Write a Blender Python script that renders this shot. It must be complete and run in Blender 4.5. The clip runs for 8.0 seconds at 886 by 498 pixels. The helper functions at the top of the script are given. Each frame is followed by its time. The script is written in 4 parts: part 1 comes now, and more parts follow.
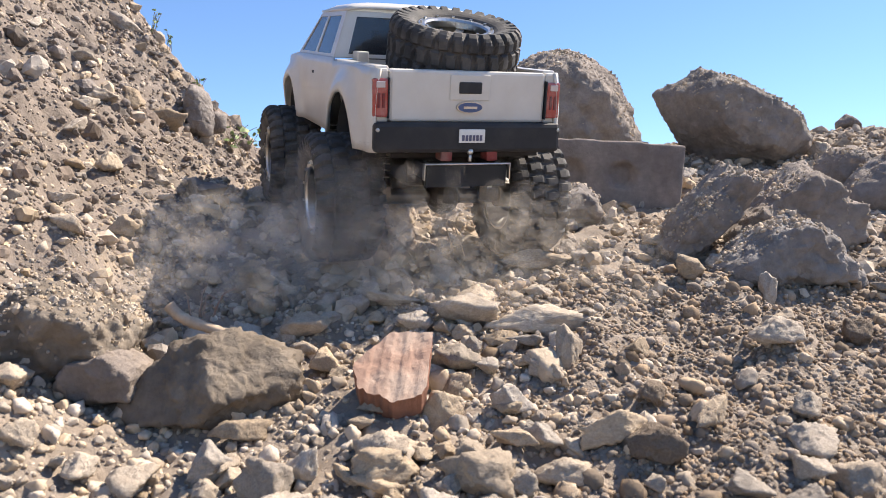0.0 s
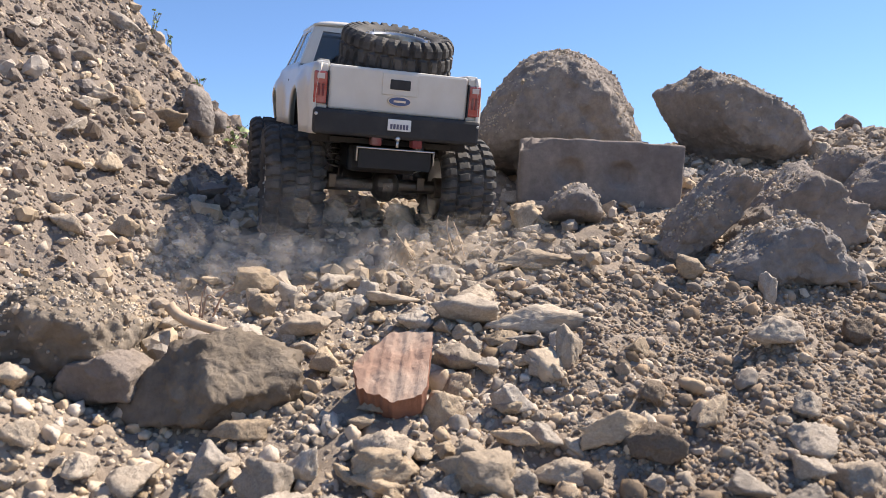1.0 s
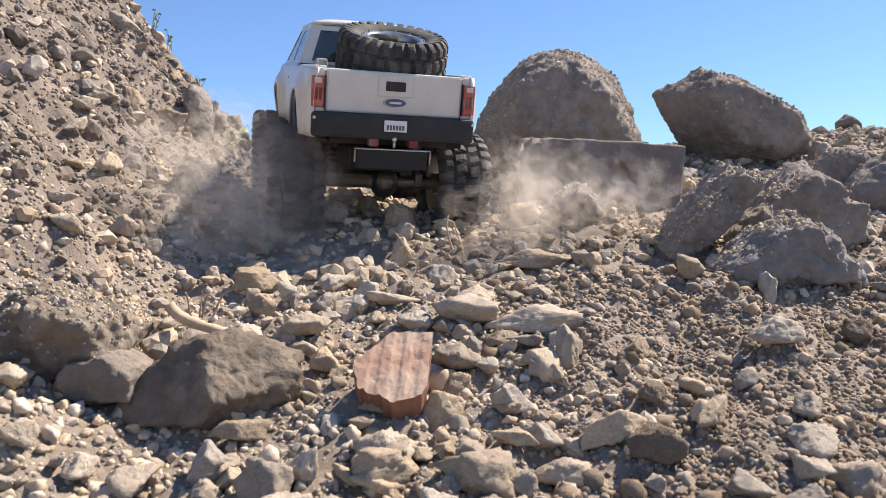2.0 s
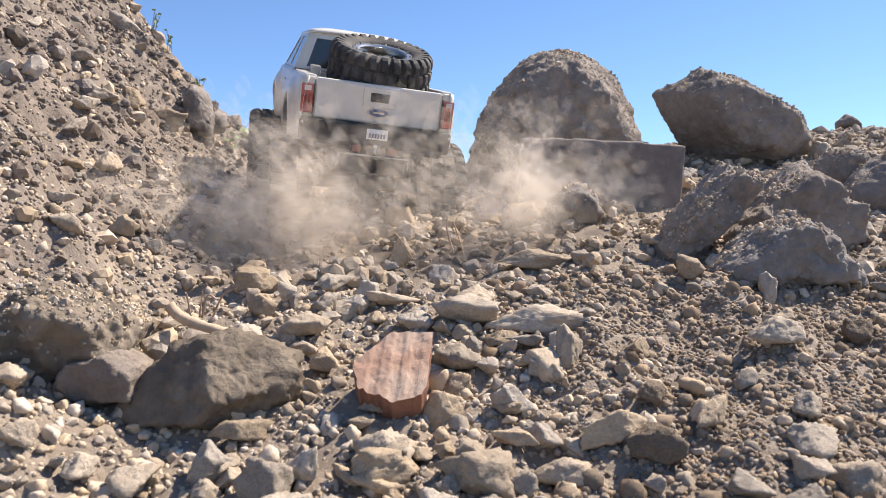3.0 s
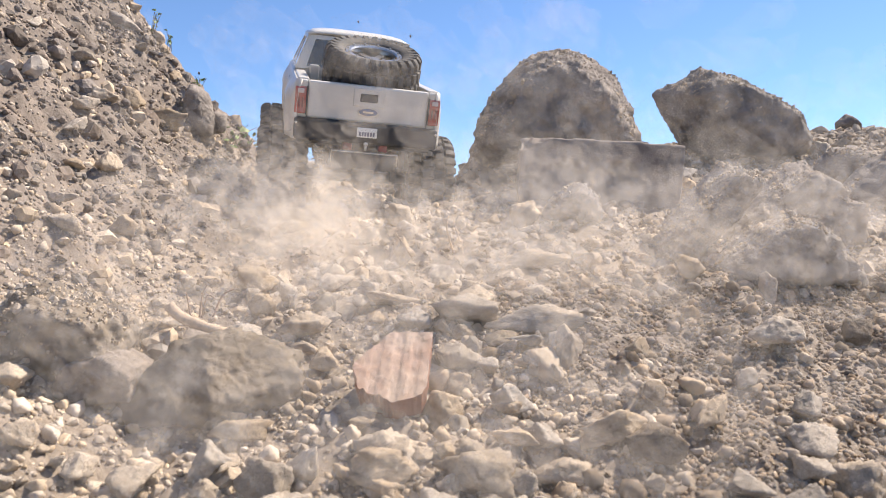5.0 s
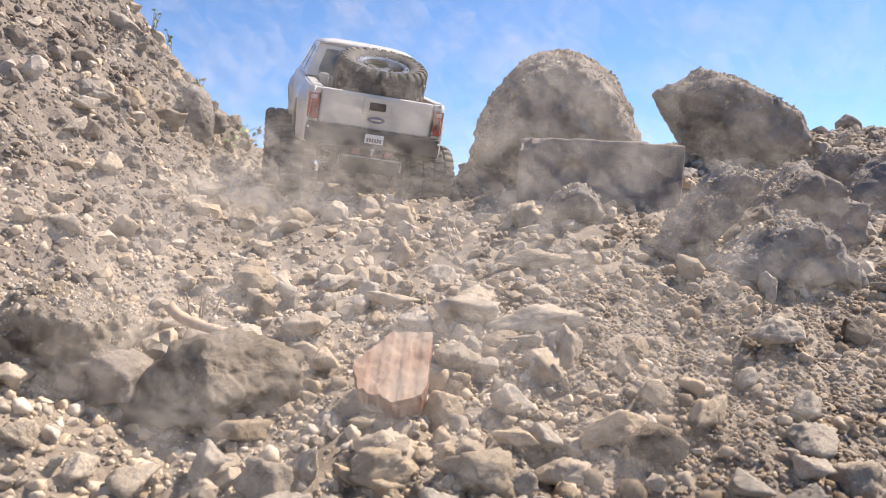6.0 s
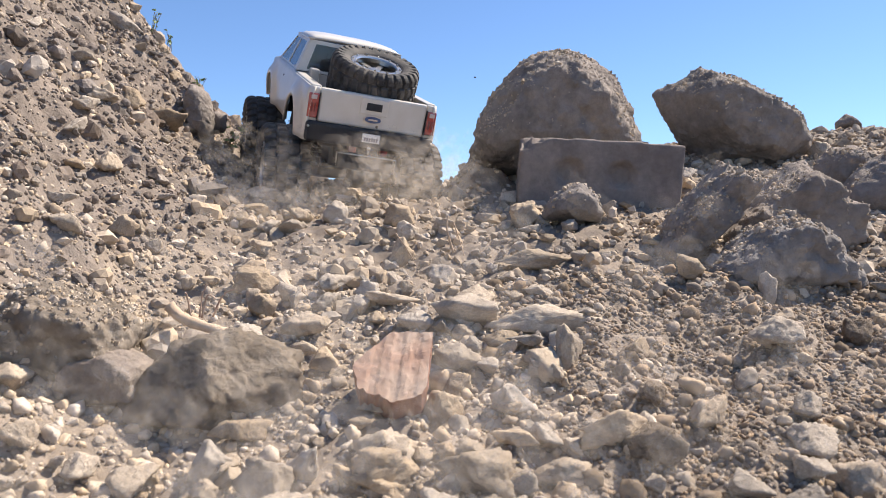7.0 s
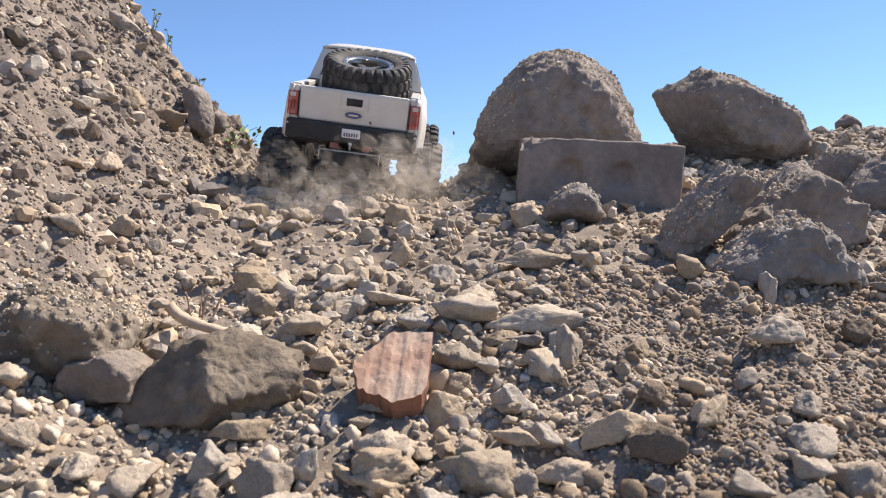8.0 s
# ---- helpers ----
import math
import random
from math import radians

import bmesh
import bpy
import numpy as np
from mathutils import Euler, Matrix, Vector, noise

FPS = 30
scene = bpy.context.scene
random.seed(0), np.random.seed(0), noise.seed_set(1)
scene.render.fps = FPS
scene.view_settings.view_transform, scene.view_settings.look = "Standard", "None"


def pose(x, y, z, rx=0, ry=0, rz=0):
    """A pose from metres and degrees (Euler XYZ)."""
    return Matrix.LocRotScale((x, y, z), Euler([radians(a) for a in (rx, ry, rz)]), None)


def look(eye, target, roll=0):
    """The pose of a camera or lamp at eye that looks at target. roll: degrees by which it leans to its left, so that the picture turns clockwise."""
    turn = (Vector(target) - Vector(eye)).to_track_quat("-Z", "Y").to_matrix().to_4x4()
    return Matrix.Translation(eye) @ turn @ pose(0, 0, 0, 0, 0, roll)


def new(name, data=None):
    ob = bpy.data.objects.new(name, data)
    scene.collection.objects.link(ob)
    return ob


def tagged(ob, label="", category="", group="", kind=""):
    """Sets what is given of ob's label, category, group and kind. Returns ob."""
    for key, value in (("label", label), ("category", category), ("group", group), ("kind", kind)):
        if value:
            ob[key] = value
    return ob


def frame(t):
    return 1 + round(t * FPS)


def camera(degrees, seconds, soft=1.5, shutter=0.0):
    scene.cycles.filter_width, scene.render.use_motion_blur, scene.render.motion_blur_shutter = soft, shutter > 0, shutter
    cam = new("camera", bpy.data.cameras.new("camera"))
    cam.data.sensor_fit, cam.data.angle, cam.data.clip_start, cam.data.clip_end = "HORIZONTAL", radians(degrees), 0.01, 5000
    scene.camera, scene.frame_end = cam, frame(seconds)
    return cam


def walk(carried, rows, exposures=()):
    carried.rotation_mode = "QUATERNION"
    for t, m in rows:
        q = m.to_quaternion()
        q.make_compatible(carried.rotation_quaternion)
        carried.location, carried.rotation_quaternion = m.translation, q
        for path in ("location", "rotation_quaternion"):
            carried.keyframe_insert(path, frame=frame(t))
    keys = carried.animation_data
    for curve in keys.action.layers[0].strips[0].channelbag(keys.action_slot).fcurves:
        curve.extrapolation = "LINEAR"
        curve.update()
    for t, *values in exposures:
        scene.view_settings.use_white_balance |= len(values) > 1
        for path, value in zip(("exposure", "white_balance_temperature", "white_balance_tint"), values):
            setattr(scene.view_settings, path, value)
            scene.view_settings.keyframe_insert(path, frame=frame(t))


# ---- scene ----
# ---- camera: stands still, low over the rubble, looking up the slope ----
cam = camera(60, 8.0, soft=0.55)
EYE = pose(0, 0, 0.30, 90, 0, 0)
cam.data.dof.use_dof, cam.data.dof.focus_distance, cam.data.dof.aperture_fstop = True, 0.85, 14.0
EXPOSURES = [(0.0, 1.12, 6500, 12), (0.6, 1.00, 6500, 12), (1.5, 0.95, 6500, 12), (8.0, 0.90, 6500, 12)]
walk(cam, [(0.0, EYE), (8.0, EYE)], EXPOSURES)

# ---- world, sun, exposure ----
SUN_FROM = Vector((0.57, 0.26, 0.78)).normalized()
world = bpy.data.worlds.new("sky")
scene.world = world
world.use_nodes = True
wn = world.node_tree
sky = wn.nodes.new("ShaderNodeTexSky")
sky.sky_type = "NISHITA"
sky.sun_disc = False
sky.sun_elevation = math.asin(SUN_FROM.z)
sky.sun_rotation = math.atan2(SUN_FROM.x, SUN_FROM.y)
sky.air_density, sky.dust_density, sky.ozone_density = 1.0, 0.0, 6.5
sky.altitude = 1500
wn.nodes["Background"].inputs["Strength"].default_value = 0.101
wn.links.new(sky.outputs["Color"], wn.nodes["Background"].inputs["Color"])
sun = new("sun", bpy.data.lights.new("sun", "SUN"))
sun.data.energy, sun.data.angle, sun.data.color = 5.0, radians(0.55), (1.0, 0.895, 0.75)
sun.matrix_world = look(SUN_FROM * 5, (0, 0, 0))
scene.cycles.transparent_max_bounces = 160


# ---- noise and mesh helpers ----
def hash3(i, j, k, seed):
    n = (i * 374761393 + j * 668265263 + k * 2147483647 + seed * 974634777) & 0xFFFFFFFF
    n = ((n ^ (n >> 13)) * 1274126177) & 0xFFFFFFFF
    n = ((n ^ (n >> 16)) * 2246822519) & 0xFFFFFFFF
    return ((n ^ (n >> 15)) & 0xFFFF) / 65535.0


def vnoise(p, seed=0):
    """Smooth value noise in -1..1 at the rows of p."""
    f = np.floor(p).astype(np.int64)
    u = p - f
    u = u * u * (3 - 2 * u)
    out = np.zeros(len(p))
    for a in (0, 1):
        for b in (0, 1):
            for c in (0, 1):
                w = (u[:, 0] if a else 1 - u[:, 0]) * (u[:, 1] if b else 1 - u[:, 1]) * (u[:, 2] if c else 1 - u[:, 2])
                out += w * hash3(f[:, 0] + a, f[:, 1] + b, f[:, 2] + c, seed)
    return out * 2 - 1


def fbm(p, seed=0, octaves=3, gain=0.5):
    out, amp = np.zeros(len(p)), 1.0
    for o in range(octaves):
        out += amp * vnoise(p * 2.03 ** o, seed + o)
        amp *= gain
    return out


def smooth(a, b, v):
    t = np.clip((v - a) / (b - a), 0, 1)
    return t * t * (3 - 2 * t)


ICO = {}


def ico(level):
    """Directions and faces of an icosphere."""
    if level not in ICO:
        bm = bmesh.new()
        bmesh.ops.create_icosphere(bm, subdivisions=level, radius=1)
        bm.verts.ensure_lookup_table()
        v = np.array([x.co[:] for x in bm.verts])
        f = np.array([[x.index for x in q.verts] for q in bm.faces])
        bm.free()
        ICO[level] = (v / np.linalg.norm(v, axis=1)[:, None], f)
    return ICO[level]


def mesh_of(name, verts, faces, material=None, smoothed=False):
    me = bpy.data.meshes.new(name)
    verts = np.asarray(verts, dtype=float)
    me.from_pydata(verts.tolist(), [], faces.tolist() if isinstance(faces, np.ndarray) else faces)
    if smoothed:
        me.polygons.foreach_set("use_smooth", [True] * len(me.polygons))
    if material:
        me.materials.append(material)
    me.update()
    return me


def part(name, bm, material, parent, label="", smoothed=False, bevel=0.0):
    """One mesh object from a bmesh, under a thing or a part."""
    me = bpy.data.meshes.new(name)
    bmesh.ops.recalc_face_normals(bm, faces=bm.faces)
    for f in bm.faces:
        f.smooth = smoothed
    bm.to_mesh(me)
    bm.free()
    me.materials.append(material)
    ob = new(name, me)
    if parent:
        ob.parent = parent
    if bevel:
        m = ob.modifiers.new("edge", "BEVEL")
        m.width, m.segments, m.limit_method, m.angle_limit = bevel, 2, "ANGLE", radians(35)
        m.harden_normals = False
    if label:
        tagged(ob, label)
    return ob


def box(bm, x0, x1, y0, y1, z0, z1, m=None):
    vs = [bm.verts.new((x, y, z)) for z in (z0, z1) for y in (y0, y1) for x in (x0, x1)]
    for q in ((0, 2, 3, 1), (4, 5, 7, 6), (0, 1, 5, 4), (2, 6, 7, 3), (0, 4, 6, 2), (1, 3, 7, 5)):
        bm.faces.new([vs[i] for i in q])
    if m:
        bmesh.ops.transform(bm, matrix=m, verts=vs)
    return bm


def tube(bm, a, b, r, seg=12, r2=None):
    """A closed rod from a to b."""
    a, b = Vector(a), Vector(b)
    m = Matrix.Translation((a + b) / 2) @ (b - a).to_track_quat("Z", "Y").to_matrix().to_4x4()
    bmesh.ops.create_cone(bm, cap_ends=True, segments=seg, radius1=r, radius2=r if r2 is None else r2, depth=(b - a).length, matrix=m)
    return bm


def revolve(bm, profile, seg=40, closed=False):
    """A ring about the x axis from (x, radius) pairs."""
    rings = []
    for i in range(seg):
        c, s = math.cos(2 * math.pi * i / seg), math.sin(2 * math.pi * i / seg)
        rings.append([bm.verts.new((x, r * c, r * s)) for x, r in profile])
    n = len(profile)
    for i in range(seg):
        for j in range(n if closed else n - 1):
            bm.faces.new((rings[i][j], rings[(i + 1) % seg][j], rings[(i + 1) % seg][(j + 1) % n], rings[i][(j + 1) % n]))
    return bm


# ---- materials ----
def material(name, base, rough=0.6, metal=0.0, vary=0.0, scale=60.0, bump=0.0, bump_scale=200.0, tint=None, tint_amount=0.0,
             tint_scale=25.0, spread=0.0, spread_by="object", coords="Object", spec=0.5, transmission=0.0, coat=0.0):
    """A procedural surface: base colour with grain at two scales, a second tint in patches, relief, spread from piece to piece."""
    ma = bpy.data.materials.new(name)
    ma.use_nodes = True
    nt = ma.node_tree
    n, link = nt.nodes, nt.links.new
    bs = n["Principled BSDF"]
    bs.inputs["Roughness"].default_value, bs.inputs["Metallic"].default_value = rough, metal
    bs.inputs["Specular IOR Level"].default_value = spec
    bs.inputs["Transmission Weight"].default_value = transmission
    bs.inputs["Coat Weight"].default_value = coat
    co = n.new("ShaderNodeTexCoord")
    src = co.outputs[coords]
    col = None

    def mix(a, b, fac, blend="MIX"):
        m = n.new("ShaderNodeMix")
        m.data_type, m.blend_type = "RGBA", blend
        for sock, v in ((m.inputs[6], a), (m.inputs[7], b), (m.inputs[0], fac)):
            if isinstance(v, (tuple, float, int)):
                sock.default_value = (*v, 1) if isinstance(v, tuple) else v
            else:
                link(v, sock)
        return m.outputs[2]

    def tex(s, detail=6.0, rough_=0.6):
        t = n.new("ShaderNodeTexNoise")
        t.inputs["Scale"].default_value, t.inputs["Detail"].default_value, t.inputs["Roughness"].default_value = s, detail, rough_
        link(src, t.inputs["Vector"])
        return t.outputs["Fac"]

    def ramp(v, lo, hi):
        r = n.new("ShaderNodeMapRange")
        r.inputs[1].default_value, r.inputs[2].default_value = lo, hi
        link(v, r.inputs[0])
        return r.outputs[0]

    col = base
    if tint:
        m = n.new("ShaderNodeMath")
        m.operation = "MULTIPLY"
        link(ramp(tex(tint_scale), 0.42, 0.62), m.inputs[0])
        m.inputs[1].default_value = tint_amount
        col = mix(col, tint, m.outputs[0])
    if vary:
        g = n.new("ShaderNodeMapRange")
        g.inputs[1].default_value, g.inputs[2].default_value = 0.3, 0.7
        g.inputs[3].default_value, g.inputs[4].default_value = 1 - vary, 1 + vary
        link(tex(scale, 8.0, 0.7), g.inputs[0])
        v = n.new("ShaderNodeCombineColor")
        for i in range(3):
            link(g.outputs[0], v.inputs[i])
        col = mix(col, v.outputs[0], 1.0, "MULTIPLY")
    if spread:
        if spread_by == "object":
            rnd = n.new("ShaderNodeObjectInfo").outputs["Random"]
        else:
            rnd = n.new("ShaderNodeNewGeometry").outputs["Random Per Island"]
        g = n.new("ShaderNodeMapRange")
        g.inputs[3].default_value, g.inputs[4].default_value = 1 - spread, 1 + spread
        link(rnd, g.inputs[0])
        h = n.new("ShaderNodeHueSaturation")
        link(g.outputs[0], h.inputs["Value"])
        sat = n.new("ShaderNodeMapRange")
        sat.inputs[3].default_value, sat.inputs[4].default_value = 0.7, 1.25
        fr = n.new("ShaderNodeMath")
        fr.operation = "FRACT"
        mu = n.new("ShaderNodeMath")
        mu.operation = "MULTIPLY"
        mu.inputs[1].default_value = 7.31
        link(rnd, mu.inputs[0])
        link(mu.outputs[0], fr.inputs[0])
        link(fr.outputs[0], sat.inputs[0])
        link(sat.outputs[0], h.inputs["Saturation"])
        if isinstance(col, tuple):
            h.inputs["Color"].default_value = (*col, 1)
        else:
            link(col, h.inputs["Color"])
        col = h.outputs[0]
    if isinstance(col, tuple):
        bs.inputs["Base Color"].default_value = (*col, 1)
    else:
        link(col, bs.inputs["Base Color"])
    if bump:
        b = n.new("ShaderNodeBump")
        b.inputs["Strength"].default_value, b.inputs["Distance"].default_value = 1.0, bump
        link(tex(bump_scale, 8.0, 0.65), b.inputs["Height"])
        link(b.outputs[0], bs.inputs["Normal"])
    return ma


SOIL = material("dry_soil", (0.295, 0.242, 0.192), 0.95, vary=0.3, scale=45, bump=0.003, bump_scale=190, tint=(0.20, 0.165, 0.135), tint_amount=0.8, tint_scale=4, spec=0.2)
# darker bank earth, with shade of the bank's rough relief put in its colour
SHADED_BANK_SOIL = material("shaded_bank_soil", (0.225, 0.186, 0.155), 0.95, vary=0.3, scale=45, bump=0.003, bump_scale=190, tint=(0.165, 0.137, 0.115), tint_amount=0.8, tint_scale=5, spec=0.2)
STONE = material("dusty_stone", (0.385, 0.318, 0.245), 0.9, vary=0.26, scale=14, bump=0.0016, bump_scale=8, tint=(0.30, 0.244, 0.188), tint_amount=0.8, tint_scale=2.5, spread=0.24, spec=0.25)
RUBBLE = material("rubble", (0.44, 0.36, 0.273), 0.92, vary=0.22, scale=80, bump=0.0011, bump_scale=300, tint=(0.27, 0.218, 0.17), tint_amount=0.6, tint_scale=9, spread=0.32, spread_by="island", spec=0.2)
CRUMB = material("soil_crumbs", (0.26, 0.202, 0.15), 0.95, vary=0.25, scale=90, bump=0.0011, bump_scale=320, spread=0.36, spread_by="island", spec=0.2)
BOULDER = material("grey_boulder", (0.275, 0.236, 0.205), 0.92, vary=0.28, scale=55, bump=0.005, bump_scale=120, tint=(0.18, 0.156, 0.14), tint_amount=0.8, tint_scale=12, spread=0.08, spec=0.25)
BROWN = material("brown_rock", (0.135, 0.104, 0.074), 0.92, vary=0.25, scale=60, bump=0.0026, bump_scale=150, tint=(0.25, 0.197, 0.14), tint_amount=0.6, tint_scale=22, spread=0.1, spec=0.2)
# greyer earth for the bank's pieces, darkened too with the shade between them
SHADED_BANK_EARTH = material("shaded_bank_earth", (0.205, 0.170, 0.144), 0.95, vary=0.25, scale=90, bump=0.0016, bump_scale=300, spread=0.36, spread_by="island", spec=0.2)
CONCRETE = material("old_concrete", (0.25, 0.212, 0.185), 0.9, vary=0.2, scale=70, bump=0.0016, bump_scale=220, tint=(0.16, 0.132, 0.118), tint_amount=0.8, tint_scale=16, spec=0.25)
CLAY = material("red_clay", (0.34, 0.215, 0.158), 0.9, vary=0.18, scale=60, bump=0.0006, bump_scale=260, tint=(0.37, 0.285, 0.225), tint_amount=0.85, tint_scale=28, spec=0.25)
CLAY_CUT = material("broken_clay", (0.25, 0.125, 0.085), 0.95, vary=0.2, scale=70, bump=0.001, bump_scale=220, spec=0.2)
ROOT = material("dry_root", (0.48, 0.36, 0.25), 0.8, vary=0.25, scale=50, bump=0.0006, bump_scale=160, tint=(0.28, 0.2, 0.14), tint_amount=0.6, tint_scale=40)
LEAF = material("leaf_green", (0.19, 0.26, 0.09), 0.6, vary=0.3, scale=60)
STEM = material("stem", (0.16, 0.12, 0.07), 0.8, vary=0.2, scale=60)


WISP = 0.018


def dust_material(name="dust_wisps", share=WISP):
    """Thin wisps that let most light pass and scatter the rest, both back and through."""
    ma = bpy.data.materials.new(name)
    ma.use_nodes = True
    n, link = ma.node_tree.nodes, ma.node_tree.links.new
    n.remove(n["Principled BSDF"])
    a, b, both = n.new("ShaderNodeBsdfDiffuse"), n.new("ShaderNodeBsdfTranslucent"), n.new("ShaderNodeAddShader")
    clear, m = n.new("ShaderNodeBsdfTransparent"), n.new("ShaderNodeMixShader")
    for q in (a, b):
        q.inputs["Color"].default_value = (0.52, 0.475, 0.42, 1)
    m.inputs[0].default_value = share
    link(a.outputs[0], both.inputs[0])
    link(b.outputs[0], both.inputs[1])
    link(clear.outputs[0], m.inputs[1])
    link(both.outputs[0], m.inputs[2])
    link(m.outputs[0], n["Material Output"].inputs["Surface"])
    return ma


DUST = dust_material()
THIN = 0.014
THIN_DUST = dust_material("thin_dust", THIN)
PAINT = material("white_paint", (0.61, 0.58, 0.53), 0.32, vary=0.05, scale=30, tint=(0.55, 0.49, 0.41), tint_amount=0.35, tint_scale=22, coat=0.25)
PLASTIC = material("black_plastic", (0.018, 0.018, 0.020), 0.7, vary=0.25, scale=60, tint=(0.045, 0.04, 0.037), tint_amount=0.5, tint_scale=35, bump=0.0001, bump_scale=800)
RUBBER = material("dusty_rubber", (0.035, 0.034, 0.034), 0.8, vary=0.3, scale=60, tint=(0.13, 0.115, 0.10), tint_amount=0.65, tint_scale=26, bump=0.0003, bump_scale=400)
CHROME = material("satin_metal", (0.62, 0.61, 0.59), 0.3, 1.0, vary=0.12, scale=60, tint=(0.4, 0.36, 0.3), tint_amount=0.5, tint_scale=40)
STEEL = material("dark_steel", (0.11, 0.105, 0.1), 0.5, 0.8, vary=0.2, scale=60, tint=(0.2, 0.17, 0.14), tint_amount=0.5, tint_scale=40)
GLASS = material("tinted_glass", (0.16, 0.17, 0.18), 0.06, transmission=0.8)
LENS = material("red_lens", (0.36, 0.04, 0.03), 0.2, vary=0.1, scale=200, tint=(0.42, 0.2, 0.19), tint_amount=0.5, tint_scale=60, coat=0.6)
CLEAR = material("clear_lens", (0.55, 0.47, 0.45), 0.15, coat=0.6)
BLUE = material("blue_enamel", (0.03, 0.075, 0.2), 0.25, coat=0.5)
RED = material("red_paint", (0.17, 0.02, 0.02), 0.5, vary=0.2, scale=60, tint=(0.2, 0.13, 0.11), tint_amount=0.6, tint_scale=50)
PLATE = material("plate_white", (0.72, 0.72, 0.70), 0.5, vary=0.06, scale=80)
INK = material("plate_ink", (0.1, 0.1, 0.16), 0.6)


# ---- ground ----
GULLY_Y = (-5.0, 0.0, 0.88, 0.98, 1.08, 1.125, 1.18, 1.25, 1.36, 1.55, 1.8, 2.6, 6.0, 60.0, 4000.0)
GULLY_Z = (-0.9, -0.008, 0.283, 0.322, 0.354, 0.372, 0.364, 0.356, 0.385, 0.425, 0.44, 0.40, 0.2, -0.5, -20.0)
SIDE_Y = (-5.0, 0.0, 0.9, 1.1, 1.35, 1.55, 1.75, 2.6, 6.0, 60.0, 4000.0)
SIDE_Z = (-0.9, -0.008, 0.302, 0.371, 0.450, 0.505, 0.52, 0.45, 0.2, -0.5, -20.0)


def land(x, y):
    """The large shape of the ground: a gully up a slope, a steep bank on one side, a heap on the other."""
    side = smooth(0.0, 0.16, x - 0.06)
    z = np.interp(y, GULLY_Y, GULLY_Z) * (1 - side) + np.interp(y, SIDE_Y, SIDE_Z) * side
    toe = -0.27 - 0.095 * smooth(0.8, 1.45, y)
    s = (0.86 + 0.38 * smooth(0.9, 1.45, y)) * (1 - smooth(1.66, 2.3, y)) * (1 - 0.75 * smooth(0.55, 0.2, y))
    d = toe - x
    rise = np.log1p(np.exp(np.clip(d / 0.03, -40, 40))) * 0.03
    rise = np.minimum(rise, 1.0 + 0.1 * np.tanh(rise - 1))
    z = z + s * rise
    z = z + 0.035 * smooth(0.45, 0.9, x) * smooth(0.8, 1.5, y) * (1 - smooth(1.75, 2.4, y))
    z = z + 0.075 * np.exp(-((x - 0.065) / 0.045) ** 2 - ((y - 1.37) / 0.09) ** 2)
    return z


def ground(x, y):
    x, y = np.asarray(x, float), np.asarray(y, float)
    p = np.stack([x, y, np.zeros_like(x)], 1)
    near = 1 - smooth(2.2, 4.0, np.abs(y) + 0.6 * np.abs(x))
    bank = smooth(-0.25, -0.45, x)
    z = land(x, y)
    z = z + near * (0.008 + 0.018 * bank) * fbm(p * 14, 3, 2)
    z = z + near * ((0.0055 + 0.006 * bank) * fbm(p * 45, 11, 2) + 0.0024 * fbm(p * 130, 17, 2))
    return z + (1 - near) * 0.3 * fbm(p * 0.05, 23, 2) * smooth(8, 40, np.hypot(x, y))


def spaced(lo, hi, step, far):
    """Even steps between lo and hi, then ever wider ones out to far."""
    mid = np.arange(lo, hi + step / 2, step)
    out, d, w = [], 0.0, step
    while d < far:
        w *= 1.35
        d += w
        out.append(d)
    out = np.array(out)
    return np.concatenate([lo - out[::-1], mid, hi + out])


def build_ground():
    xs, ys = spaced(-0.95, 1.15, 0.0058, 3000), spaced(0.3, 1.85, 0.0058, 3000)
    gx, gy = np.meshgrid(xs, ys)
    v = np.stack([gx.ravel(), gy.ravel(), ground(gx.ravel(), gy.ravel())], 1)
    nx, ny = len(xs), len(ys)
    i = (np.arange(ny - 1)[:, None] * nx + np.arange(nx - 1)[None, :]).ravel()
    f = np.stack([i, i + 1, i + 1 + nx, i + nx], 1)
    me = mesh_of("ground", v, f, SOIL, True)
    # faces of the bank take the darker soil, shade included
    me.materials.append(SHADED_BANK_SOIL)
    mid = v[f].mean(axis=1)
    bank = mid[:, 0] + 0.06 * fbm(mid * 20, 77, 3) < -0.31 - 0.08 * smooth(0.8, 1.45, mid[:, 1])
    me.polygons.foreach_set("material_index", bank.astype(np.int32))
    tagged(new("ground", me), "dry beige-brown dirt slope with a steep crumbling bank", "ground", kind="structure")


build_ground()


# ---- rocks ----
def rock_verts(planes, level, p=9.0, seed=0, rough=0.05, grain=0.015, freq=2.2, reach=9.0):
    """A rounded convex lump bounded by planes (normal, distance), with uneven faces. Unit: that of the distances."""
    d, f = ico(level)
    acc = np.zeros(len(d))
    for n, dist in planes:
        n = np.array(n, float)
        n /= np.linalg.norm(n)
        acc += np.maximum(0, d @ n / dist) ** p
    r = acc ** (-1 / p)
    size = np.median(r)
    r = np.minimum(r, reach * size)
    q = d * (r / size)[:, None]
    ridged = 1 - np.abs(fbm(q * freq + seed * 3.1, seed, 3))
    r = r * (1 + rough * fbm(q * freq, seed + 5, 3) + rough * 0.6 * (ridged - 0.6) + grain * (fbm(q * 9, seed + 9, 4, 0.7) + 0.5 * np.maximum(0, vnoise(q * 26, seed + 31)) ** 2))
    return d * r[:, None], f


